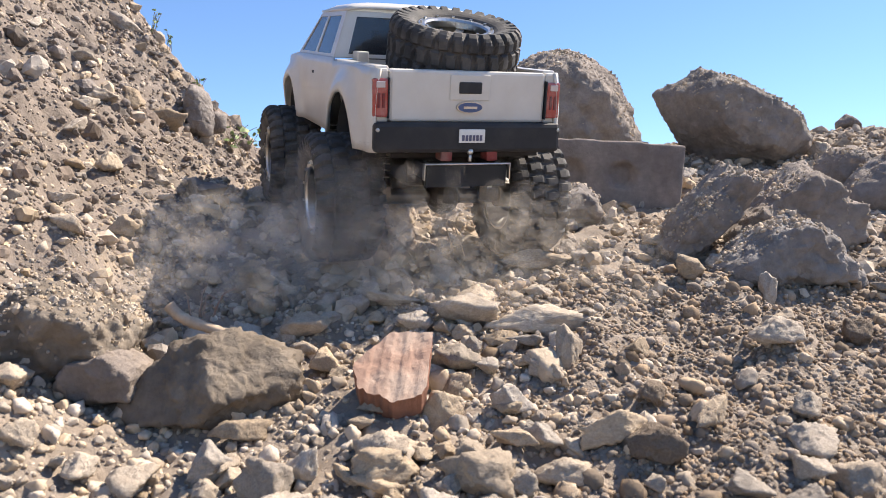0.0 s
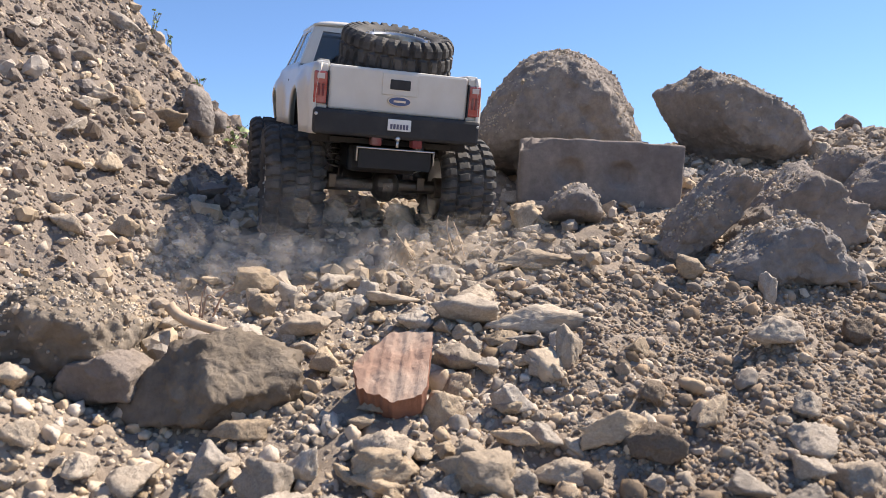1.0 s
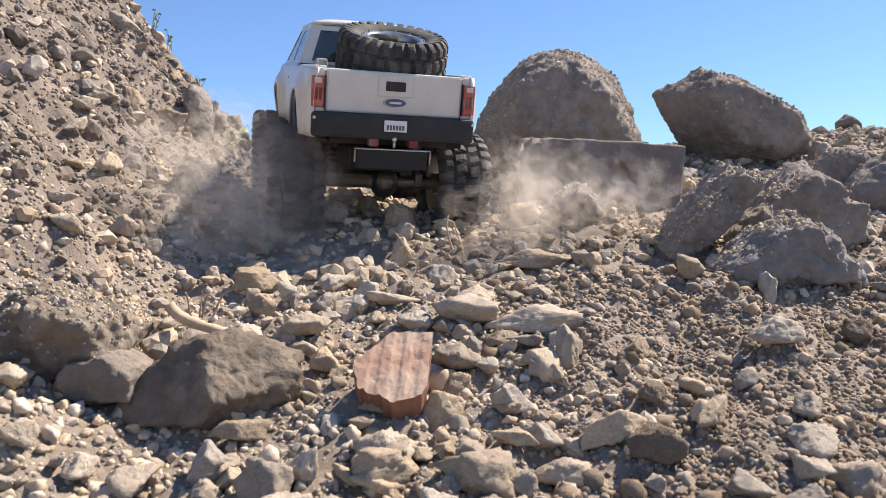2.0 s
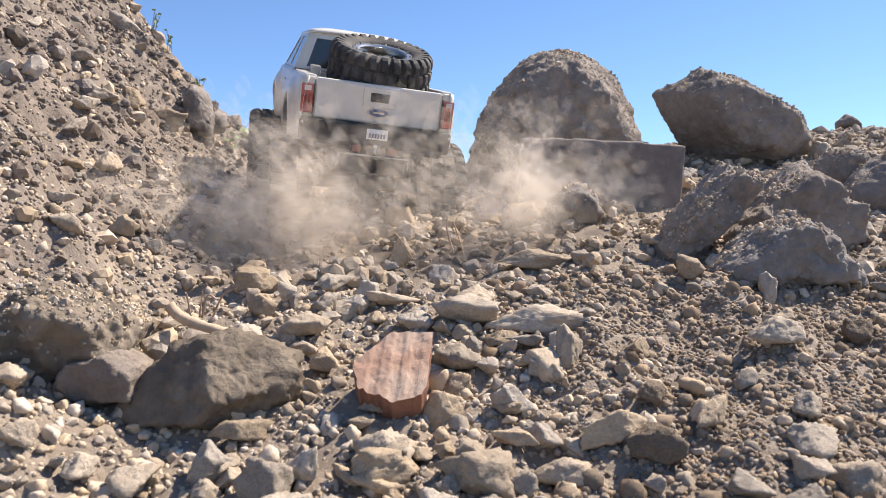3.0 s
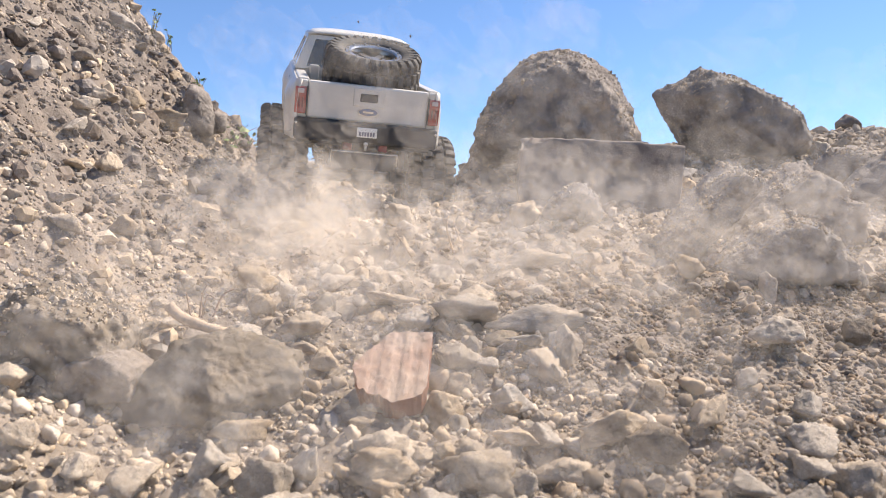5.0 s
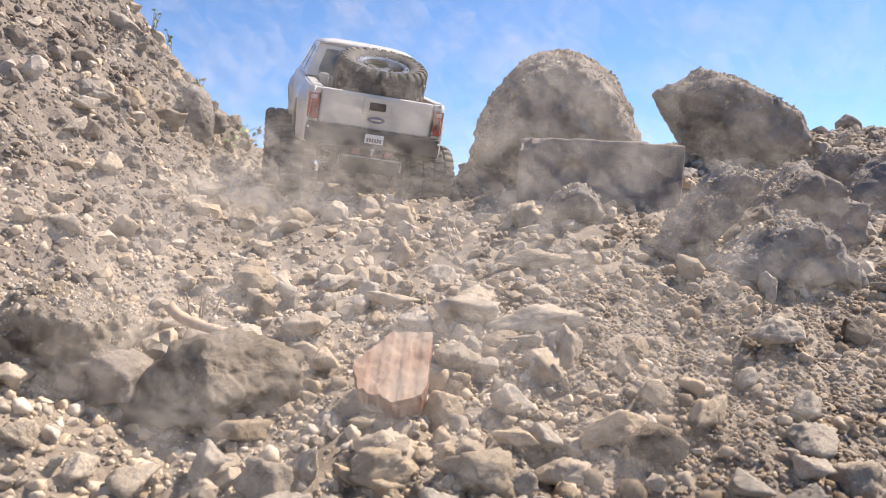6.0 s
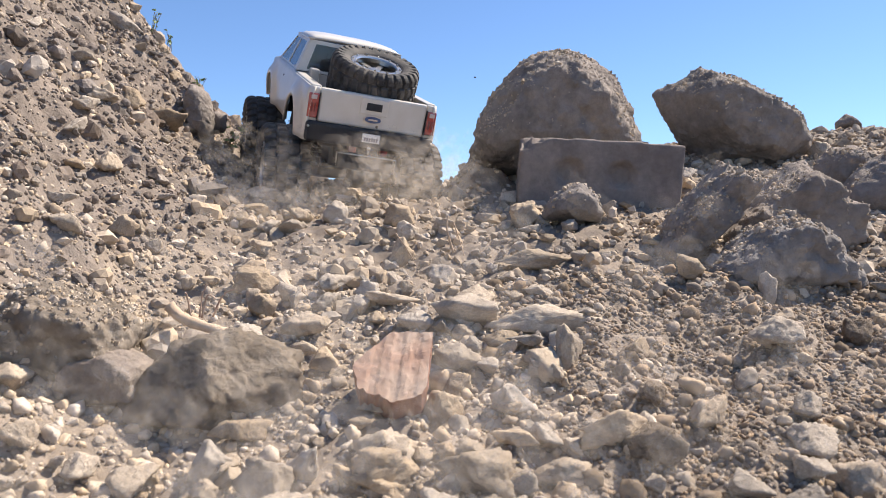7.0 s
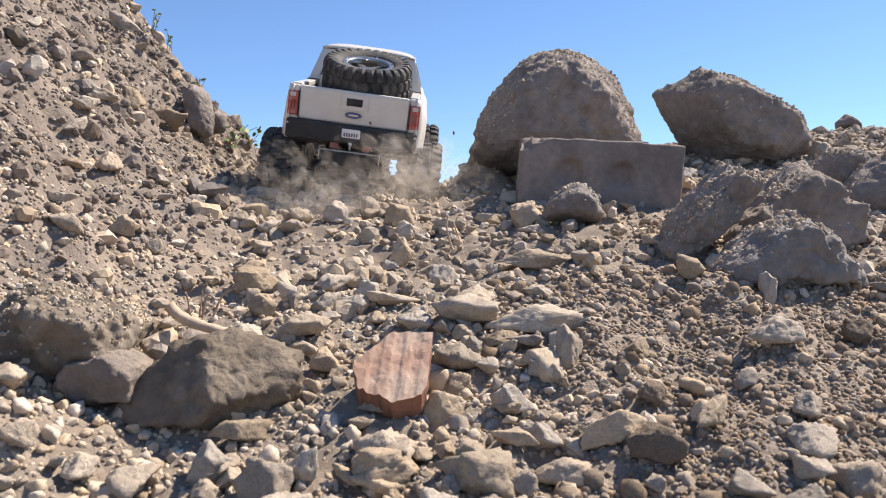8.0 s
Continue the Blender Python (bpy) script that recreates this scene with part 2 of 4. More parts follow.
def random_planes(rng, flat=0.75, long=1.0, count=9):
    """A closed angular lump: planes looking every way, then squeezed flat and drawn long."""
    out = []
    for k in range(count):
        up = 1 - 2 * (k + 0.5) / count
        a = 2.4 * k + rng.uniform(-0.7, 0.7)
        r = math.sqrt(1 - up * up)
        n = np.array((r * math.cos(a), r * math.sin(a), up)) + rng.normal(size=3) * 0.25
        n /= np.linalg.norm(n)
        dist = rng.uniform(0.5, 1.0)
        w = n / np.array((long, 1.0, flat))
        out.append((w, dist / np.linalg.norm(w)))
    return out


RNG = np.random.default_rng(7)
STONE_MESHES = []
for k in range(18):
    v, f = rock_verts(random_planes(RNG, RNG.uniform(0.62, 1.0), RNG.uniform(0.9, 1.35), int(RNG.integers(8, 12))), 4, 26.0, 40 + k, 0.10, 0.08)
    STONE_MESHES.append(mesh_of("stone", v / np.abs(v).max(), f, STONE, True))


def boulder(x, y, z, outline, depth, label, seed, mat=BOULDER, level=6, p=9.0, front=-0.12, turn=0.0, rough=0.075, lean=0.4, name="boulder", cuts=(), crust=0):
    """A big stone. outline: (degrees round the upright face, metres from the middle to the side there)."""
    grow = 1.0 + 0.75 / p
    planes = [((0, -1, front), depth * 0.5), ((0, 1, 0.1), depth * 0.5)]
    planes += list(cuts)
    for a, dist in outline:
        c, s = math.cos(radians(a)), math.sin(radians(a))
        planes += [((c, -lean, s), dist * grow), ((c, lean, s), dist * grow)]
    v, f = rock_verts(planes, level, p, seed, rough, 0.028, 2.4)
    ob = new(name, mesh_of(name, v, f, mat, True))
    ob.matrix_world = pose(x, y, z, 0, 0, turn)
    if crust:
        add_crust(ob, v, f, crust, seed)
    return tagged(ob, label, "rock", "large rocks on the heap")


def add_crust(ob, v, f, count, seed):
    """Crumbs of dry soil and grit lying on the upper sides of a big stone."""
    rng = np.random.default_rng(seed + 300)
    a, b, c = v[f[:, 0]], v[f[:, 1]], v[f[:, 2]]
    n = np.cross(b - a, c - a)
    area = np.linalg.norm(n, axis=1)
    up = n[:, 2] / np.maximum(area, 1e-12)
    mid = (a + b + c) / 3
    patch = smooth(-0.15, 0.5, fbm(mid * 22, seed + 3, 2))
    w = area * smooth(0.25, 0.6, up) * (0.15 + patch)
    k = rng.choice(len(f), count, p=w / w.sum())
    shapes = [rock_verts(random_planes(rng, 0.8, 1.1, 8), 1, 20.0, seed + i, 0.03, 0.0)[0] for i in range(8)]
    tri = ico(1)[1]
    verts, tris = [], []
    size = 0.0026 * (1 + rng.pareto(2.8, count) * 0.6)
    size = np.minimum(size, 0.010)
    for i in range(count):
        m = np.array(Euler(rng.uniform(0, 6.28, 3)).to_matrix())
        verts.append(shapes[i % 8] @ m.T * size[i] / 2 + mid[k[i]] + (0, 0, size[i] * 0.15))
        tris.append(tri + i * len(shapes[0]))
    cr = new("soil_crust", mesh_of("soil_crust", np.concatenate(verts), np.concatenate(tris), RUBBLE))
    cr.parent = ob
    tagged(cr, "crumbs of pale dry soil", kind="stuff")


boulder(0.202, 1.360, 0.545, [(178, 0.1410), (157, 0.1180), (133, 0.1032), (108, 0.0991), (70, 0.0973), (41, 0.1034), (23, 0.1120), (0, 0.1400), (-90, 0.1042)], 0.260, "large rounded grey boulder crusted with dry soil", 1, p=9, crust=3000)
boulder(0.527, 1.420, 0.536, [(125, 0.1084), (72, 0.0728), (54, 0.0778), (12, 0.1209), (-63, 0.1200), (-103, 0.0900), (-134, 0.0820), (-155, 0.0930)], 0.240, "tilted angular grey boulder perched on the heap", 2, p=28, crust=2000, rough=0.05)
boulder(0.304, 0.900, 0.331, [(145, 0.0316), (135, 0.0314), (82, 0.0620), (-17, 0.0428), (-44, 0.0245), (-55, 0.0293), (-99, 0.0653), (-164, 0.0686)], 0.110, "leaning grey boulder with a broad flat side", 3, p=24, crust=900, lean=0.25, rough=0.11)
boulder(0.409, 0.965, 0.337, [(126, 0.0350), (100, 0.0600), (53, 0.0730), (-10, 0.1043), (-73, 0.0636), (-88, 0.0588), (-121, 0.0928)], 0.120, "dark wedge-shaped boulder with a sunlit edge", 4, p=24, crust=900, lean=0.22, rough=0.11)
boulder(0.361, 0.820, 0.295, [(132, 0.0399), (110, 0.0345), (62, 0.0394), (32, 0.0545), (-30, 0.0816), (-90, 0.0399), (-126, 0.0613)], 0.100, "low pale grey boulder half sunk in soil", 5, p=16, crust=900, lean=0.3, rough=0.11)
boulder(0.596, 1.150, 0.414, [(140, 0.0340), (90, 0.0373), (31, 0.0370), (-6, 0.0395), (-90, 0.0373), (-169, 0.0384)], 0.100, "rounded grey boulder on the heap", 6, p=9, crust=250, level=5)
boulder(0.633, 1.080, 0.384, [(141, 0.0547), (119, 0.0473), (87, 0.0514), (9, 0.0704), (-90, 0.0517), (-158, 0.0783)], 0.140, "rounded dark boulder at the foot of the heap", 7, p=9, crust=300, level=5)
boulder(0.820, 1.550, 0.557, [(133, 0.0155), (61, 0.0112), (27, 0.0153), (-90, 0.0160), (-171, 0.0251)], 0.050, "small boulder on the crest of the heap", 8, p=10, level=4)
boulder(0.164, 0.990, 0.360, [(154, 0.0250), (119, 0.0175), (61, 0.0252), (5, 0.0350), (-94, 0.0218)], 0.060, "small dark boulder leaning on the block", 9, p=11, crust=150, level=5)
boulder(-0.451, 1.420, 0.557, [(163, 0.0285), (63, 0.0351), (13, 0.0226), (-18, 0.0333), (-93, 0.0459), (-169, 0.0268)], 0.070, "rounded stone stuck in the crumbling bank", 10, p=10, level=5)
boulder(-0.432, 1.470, 0.542, [(141, 0.0164), (66, 0.0190), (0, 0.0162), (-72, 0.0180), (-167, 0.0145)], 0.035, "rounded stone on the edge of the bank", 11, p=10, level=4)
boulder(-0.173, 0.565, 0.203, [(136, 0.0380), (101, 0.0306), (67, 0.0398), (10, 0.0635), (-90, 0.0300), (-150, 0.0600)], 0.085, "broad dark rock with a sunlit crest", 12, p=42, mat=BROWN, front=-0.5, lean=0.12, rough=0.11,
        cuts=(((0.40, -0.70, 0.60), 0.0250), ((-0.35, -0.82, 0.40), 0.0220), ((0.53, -0.53, -0.66), 0.0345)))
boulder(-0.298, 0.598, 0.232, [(162, 0.0560), (126, 0.0400), (76, 0.0360), (50, 0.0440), (-11, 0.0560), (-59, 0.0425), (-90, 0.0374), (-166, 0.0640)], 0.100, "low crumbling rock half buried in soil", 13, p=12, rough=0.13, mat=BROWN, front=-0.3, lean=0.2, crust=1400)
boulder(-0.252, 0.572, 0.206, [(150, 0.0250), (100, 0.0190), (60, 0.0230), (0, 0.0300), (-90, 0.0200), (-170, 0.0300)], 0.050, "smooth dark rock wedged between two bigger ones", 14, p=36, rough=0.08, front=-0.2, lean=0.2, level=5)


def stone(x, y, wide, kind, turn, tip=0, high=1.0, sink=0.3, label="pale angular stone lying in the rubble", deep=1.0, mat=None, lean=0, lift=0.0):
    """One loose stone on the ground."""
    ob = new("stone", STONE_MESHES[kind % len(STONE_MESHES)])
    wide *= 1.2
    ob.scale = (wide / 2, wide / 2 * deep, wide / 2 * high)
    zz = float(ground([x], [y])[0])
    m = pose(x, y, zz + wide * 0.5 * high * 0.6 * (1 - sink) + lift, tip, lean, turn)
    ob.matrix_world = m @ Matrix.Diagonal((*ob.scale, 1))
    if mat:
        ob.data = ob.data.copy()
        ob.data.materials[0] = mat
    return tagged(ob, label, "stone", "loose stones")


CLOD = material("clod", (0.19, 0.15, 0.115), 0.95, vary=0.3, scale=14, bump=0.004, bump_scale=7, spec=0.2)
stone(-0.145, 0.533, 0.0477, 3, 20, 8, 0.87, deep=0.80, label="dark grey stone lying before the big rock")
stone(0.021, 0.709, 0.0608, 5, 10, -8, 0.72, deep=0.80, label="flat pale stone with a broad sunlit top")
stone(0.087, 0.698, 0.0978, 7, 5, 4, 0.45, deep=0.50, label="long flat stone slab lying in the rubble")
stone(0.102, 0.626, 0.0354, 2, 50, 0, 1.30, deep=0.80, label="upright pale stone standing in the soil")
stone(0.151, 0.557, 0.0499, 9, 70, 10, 0.96, deep=0.80, label="dark earthy clod of soil", mat=CLOD)
stone(0.119, 0.526, 0.0499, 11, 15, -20, 0.70, deep=0.80, label="white angular stone catching the sun")
stone(0.026, 0.472, 0.0583, 4, 30, 10, 0.66, deep=0.80, label="large pale stone close to the camera")
stone(0.253, 0.467, 0.0408, 1, 80, 0, 0.78, deep=0.80, label="grey stone close to the camera")
stone(-0.035, 0.489, 0.0501, 6, 40, -15, 0.60, deep=0.80, label="pale flat stone tilted to the sun")
stone(-0.089, 0.491, 0.0297, 8, 100, 15, 1.30, deep=0.80)
stone(0.082, 0.493, 0.0430, 10, 10, 5, 0.67, deep=0.80)
stone(0.137, 0.507, 0.0489, 12, 140, 0, 0.81, deep=0.80, label="dark earthy clod of soil", mat=CLOD)
stone(0.240, 0.503, 0.0431, 13, 200, 5, 0.76, deep=0.80, label="pale rounded stone in the crumbly soil")
stone(-0.058, 0.746, 0.0775, 14, 20, -10, 0.51, deep=0.80, label="broad pale stone lying in the gully")
stone(-0.112, 0.783, 0.0588, 15, 60, 5, 0.87, deep=0.80, label="rounded grey stone at the gully's foot")
stone(-0.027, 0.701, 0.0461, 16, 100, 0, 0.83, deep=0.80)
stone(-0.148, 0.761, 0.0347, 17, 10, 0, 0.91, deep=0.80)
stone(-0.113, 0.739, 0.0332, 0, 40, 0, 1.03, deep=0.80)
stone(-0.004, 0.570, 0.0305, 1, 20, 5, 1.05, deep=0.80, label="small pale stone beside the brick piece")
stone(0.098, 0.859, 0.0828, 7, 8, 6, 0.45, deep=0.50, label="flat stone slab lying in the gully")
stone(-0.333, 0.606, 0.0277, 3, 20, 0, 1.29, deep=0.80, label="pale stone at the foot of the bank")
stone(-0.469, 1.292, 0.0670, 5, 60, -20, 0.60, deep=0.80, label="pale elongated stone stuck in the bank")
stone(-0.455, 1.128, 0.0356, 6, 40, -20, 1.30, deep=0.80)
stone(-0.268, 1.123, 0.0652, 7, 20, 0, 0.50, deep=0.60, label="smooth pale stone on the ledge")
stone(-0.253, 1.382, 0.0631, 8, 60, 0, 1.01, deep=0.80, label="grey stone on the ledge")
stone(0.284, 0.663, 0.0287, 9, 10, 0, 1.02, deep=0.80)
stone(0.278, 0.633, 0.0519, 10, 30, 0, 0.77, deep=0.80)
stone(0.367, 0.686, 0.0377, 12, 30, 0, 0.89, deep=0.80, mat=CLOD)
stone(0.160, 0.632, 0.0323, 13, 70, 10, 0.96, deep=0.80)
stone(0.048, 0.550, 0.0387, 14, 120, 0, 0.83, deep=0.80)
stone(0.068, 0.626, 0.0320, 15, 0, 0, 0.77, deep=0.80)
stone(0.035, 0.624, 0.0295, 16, 90, 0, 0.83, deep=0.80)
stone(0.258, 0.796, 0.0499, 17, 10, 0, 0.70, deep=0.80)
stone(0.318, 0.747, 0.0323, 2, 60, 0, 1.25, deep=0.80)
stone(0.651, 1.318, 0.0416, 4, 0, 0, 1.09, deep=0.80)
stone(-0.192, 0.780, 0.0450, 6, 10, 0, 0.76, deep=0.80)
stone(-0.147, 0.760, 0.0240, 11, 100, 0, 1.30, deep=0.80)
stone(-0.048, 0.891, 0.0420, 2, 60, 20, 1.15, deep=0.80)
stone(-0.052, 0.558, 0.0307, 3, 0, 0, 0.80, deep=0.80)
stone(-0.347, 0.715, 0.0226, 5, 0, 0, 1.25, deep=0.80)
stone(-0.394, 0.780, 0.0368, 9, 20, 0, 0.83, deep=0.80)
stone(-0.398, 0.918, 0.0362, 10, 80, 0, 1.12, deep=0.80)
stone(-0.400, 0.711, 0.0169, 11, 0, 0, 1.25, deep=0.80)
stone(-0.338, 0.809, 0.0287, 7, 40, 20, 1.30, deep=0.80)
stone(-0.299, 0.799, 0.0221, 13, 40, 10, 1.30, deep=0.80)
stone(-0.300, 0.945, 0.0298, 14, 0, 0, 0.94, deep=0.80)
stone(-0.337, 0.929, 0.0257, 15, 0, 0, 0.89, deep=0.80)
stone(-0.513, 1.089, 0.0344, 16, 0, 0, 0.94, deep=0.80)
stone(-0.594, 1.430, 0.0563, 17, 0, 0, 0.88, deep=0.80)
stone(-0.194, 0.638, 0.0350, 0, 0, 0, 0.71, deep=0.80)
stone(-0.304, 1.766, 0.0765, 1, 0, 0, 0.91, deep=0.80)
stone(-0.155, 1.121, 0.0442, 3, 0, 0, 0.75, deep=0.80)
stone(-0.053, 0.986, 0.0466, 6, 40, 0, 0.83, deep=0.80)
stone(0.053, 1.024, 0.0403, 9, 0, 0, 1.00, deep=0.80)
stone(-0.002, 0.838, 0.0395, 12, 30, 0, 1.04, deep=0.80)
stone(0.029, 0.771, 0.0424, 14, 0, 0, 0.89, deep=0.80)



def scatter_stones():
    """Middle-sized stones that can be told apart, over the near slope."""
    rng = np.random.default_rng(21)
    count = 0
    while count < 130:
        y = 0.45 + 0.85 * rng.random() ** 1.3
        x = rng.uniform(-0.62, 0.60) * y * 1.05
        if x > 0.12 and y < 0.78 and rng.random() < 0.7:
            continue
        w = 0.018 * rng.uniform(0.8, 1.2) * (1 + rng.pareto(3.2) * 0.8)
        w = min(w, 0.045)
        stone(x, y, w, int(rng.integers(18)), rng.uniform(0, 360), rng.uniform(-25, 25), rng.uniform(0.7, 1.1), 0.25)
        count += 1


scatter_stones()


def gully_stones():
    """Fist-sized stones in the bed of the gully."""
    rng = np.random.default_rng(47)
    count = 0
    while count < 75:
        x, y = rng.uniform(-0.24, 0.17), rng.uniform(0.60, 1.04)
        if -0.08 < x < 0.01 and y < 0.66:
            continue
        stone(x, y, rng.uniform(0.02, 0.042) * (0.6 if 0.76 < y < 0.95 and abs(x) < 0.18 else 1.0), int(rng.integers(18)), rng.uniform(0, 360), rng.uniform(-20, 20), rng.uniform(0.75, 1.1), 0.25, "pale dusty stone in the bed of the gully")
        count += 1


gully_stones()


def near_stones():
    """Larger loose stones on the nearest part of the slope."""
    rng = np.random.default_rng(33)
    count = 0
    while count < 44:
        x, y = rng.uniform(-0.34, 0.34), rng.uniform(0.43, 0.56)
        if (-0.26 < x < -0.10 and y > 0.50) or (-0.08 < x < 0.01 and y > 0.51) or abs(x) > 0.62 * y or (x > 0.1 and rng.random() < 0.4):
            continue
        stone(x, y, rng.uniform(0.018, 0.038), int(rng.integers(18)), rng.uniform(0, 360), rng.uniform(-25, 25), rng.uniform(0.7, 1.1), 0.2, "pale angular stone lying in loose rubble")
        count += 1


near_stones()


def heap(name, count, seed, level, sizes, zone, mat, label, p=30.0, density=None):
    """Uncountable small stones joined into one mesh."""
    rng = np.random.default_rng(seed)
    shapes = [rock_verts(random_planes(rng, rng.uniform(0.62, 1.0), rng.uniform(0.9, 1.4), int(rng.integers(6, 10))), level, p, seed + i, 0.15, 0.06, reach=1.4)[0] for i in range(24)]
    faces = ico(level)[1]
    x0, x1, y0, y1 = zone
    y = y0 + (y1 - y0) * rng.random(count * 4) ** 1.15
    x = rng.uniform(x0, x1, count * 4)
    ok = np.abs(x) < 0.06 + 0.62 * y
    if density is not None:
        ok &= rng.random(count * 4) < density(x, y)
    x, y = x[ok][:count], y[ok][:count]
    w = sizes[0] * (1 + rng.pareto(2.6, len(x)) * 0.55)
    w = np.minimum(w, sizes[1]) * (0.75 + 0.35 * y)
    z = ground(x, y) + w * (rng.uniform(-0.05, 0.3, len(x)) if level > 1 else rng.uniform(-0.32, 0.18, len(x)))
    verts, tris = [], []
    nv = len(shapes[0])
    ang = rng.uniform(0, 2 * math.pi, (len(x), 3))
    for i in range(len(x)):
        m = np.array(Euler((ang[i, 0] * 0.2 - 0.6, ang[i, 1] * 0.2 - 0.6, ang[i, 2])).to_matrix())
        verts.append(shapes[i % 24] @ m.T * (w[i] / 2) + (x[i], y[i], z[i]))
        tris.append(faces + i * nv)
    ob = new(name, mesh_of(name, np.concatenate(verts), np.concatenate(tris), mat, level != 2))
    return tagged(ob, label, "gravel", kind="stuff")


heap("near_rubble", 650, 58, 3, (0.0080, 0.028), (-0.45, 0.45, 0.40, 0.62), RUBBLE, "broken angular stones close before the camera",
     density=lambda x, y: 1 - 0.8 * smooth(0.02, 0.14, x))
heap("rubble", 4300, 51, 2, (0.0080, 0.030), (-1.0, 1.1, 0.62, 1.75), RUBBLE, "broken angular stone rubble covering the slope",
     density=lambda x, y: (1 - 0.85 * smooth(0.02, 0.14, x) * (1 - smooth(0.74, 0.84, y))) * (1 - 0.6 * smooth(-0.26, -0.38, x)))
heap("gravel", 10500, 52, 1, (0.0038, 0.012), (-1.0, 1.1, 0.40, 1.75), RUBBLE, "fine pale gravel between the stones",
     density=lambda x, y: 1 - 0.7 * smooth(0.02, 0.14, x) * (1 - smooth(0.74, 0.84, y)))
heap("near_gravel", 6000, 55, 1, (0.0042, 0.016), (-0.5, 0.5, 0.40, 0.80), RUBBLE, "pale chips and grit in the rubble",
     density=lambda x, y: 1 - 0.75 * smooth(0.0, 0.12, x))
heap("bank_chunks", 1500, 57, 2, (0.0070, 0.030), (-1.1, -0.15, 0.5, 1.7), SHADED_BANK_EARTH, "grey-brown chunks of earth and stone on the bank",
     density=lambda x, y: smooth(-0.24, -0.36, x))
heap("bank_gravel", 14000, 54, 1, (0.0032, 0.015), (-1.1, -0.15, 0.45, 1.7), SHADED_BANK_EARTH, "grey-brown crumbling earth and chips on the bank",
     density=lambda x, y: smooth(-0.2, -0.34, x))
heap("near_crumbs", 10000, 56, 1, (0.0042, 0.019), (0.0, 0.52, 0.40, 0.82), CRUMB, "brown crumbs of dry soil",
     density=lambda x, y: smooth(-0.02, 0.10, x))
heap("soil_crumbs", 9500, 53, 1, (0.0045, 0.015), (-0.2, 1.1, 0.40, 1.75), CRUMB, "dark crumbly clods of dry soil",
     density=lambda x, y: smooth(0.0, 0.25, x - 0.05 + 0.25 * (0.8 - y)))

# ---- concrete block, brick piece, root, twigs, plants ----
def uneven(bm, amount, scale, seed):
    """Wear: moves the points of a mesh by smooth noise."""
    p = np.array([v.co[:] for v in bm.verts])
    for k in range(3):
        d = fbm(p * scale + 17 * k, seed + k, 3) * amount
        for v, e in zip(bm.verts, d):
            v.co[k] += e


def build_block():
    """A worn hollow block: its core holes clogged with soil, one upper corner broken."""
    bm = bmesh.new()
    w, h, dp = 0.112, 0.049, 0.055
    bmesh.ops.create_cube(bm, size=1)
    bmesh.ops.subdivide_edges(bm, edges=bm.edges[:], cuts=31, use_grid_fill=True)
    for v in bm.verts:
        v.co = Vector((v.co.x * 2 * w, v.co.y * 2 * dp, v.co.z * 2 * h))
    p = np.array([v.co[:] for v in bm.verts])
    # rounded arrises
    q = np.clip(p, (-w + 0.004, -dp + 0.004, -h + 0.004), (w - 0.004, dp - 0.004, h - 0.004))
    d = p - q
    ln = np.linalg.norm(d, axis=1)
    out = ln > 1e-9
    p[out] = q[out] + d[out] / ln[out][:, None] * np.minimum(ln[out], 0.004)[:, None]
    # core holes in the front face
    for cx in (-0.042, 0.030):
        r = np.hypot(p[:, 0] - cx, p[:, 2] - 0.002)
        p[:, 1] += np.where(p[:, 1] < -dp + 0.006, 0.011 * (1 - smooth(0.013, 0.021, r)), 0)
    # broken corner
    n = np.array((-0.40, -0.45, 0.80))
    over = p @ n - 0.091
    p -= np.maximum(0, over + 0.006 * fbm(p * 80, 5, 3))[:, None] * n
    p += np.stack([fbm(p * 60 + 9 * k, 60 + k, 3) * 0.0012 for k in range(3)], 1)
    for v, c in zip(bm.verts, p):
        v.co = c
    ob = part("concrete_block", bm, CONCRETE, None, "worn grey-brown building block with a chipped corner", smoothed=True)
    ob.matrix_world = pose(0.2215, 1.115, 0.4035, 2, 4.0, -4)
    tagged(ob, category="block")


build_block()


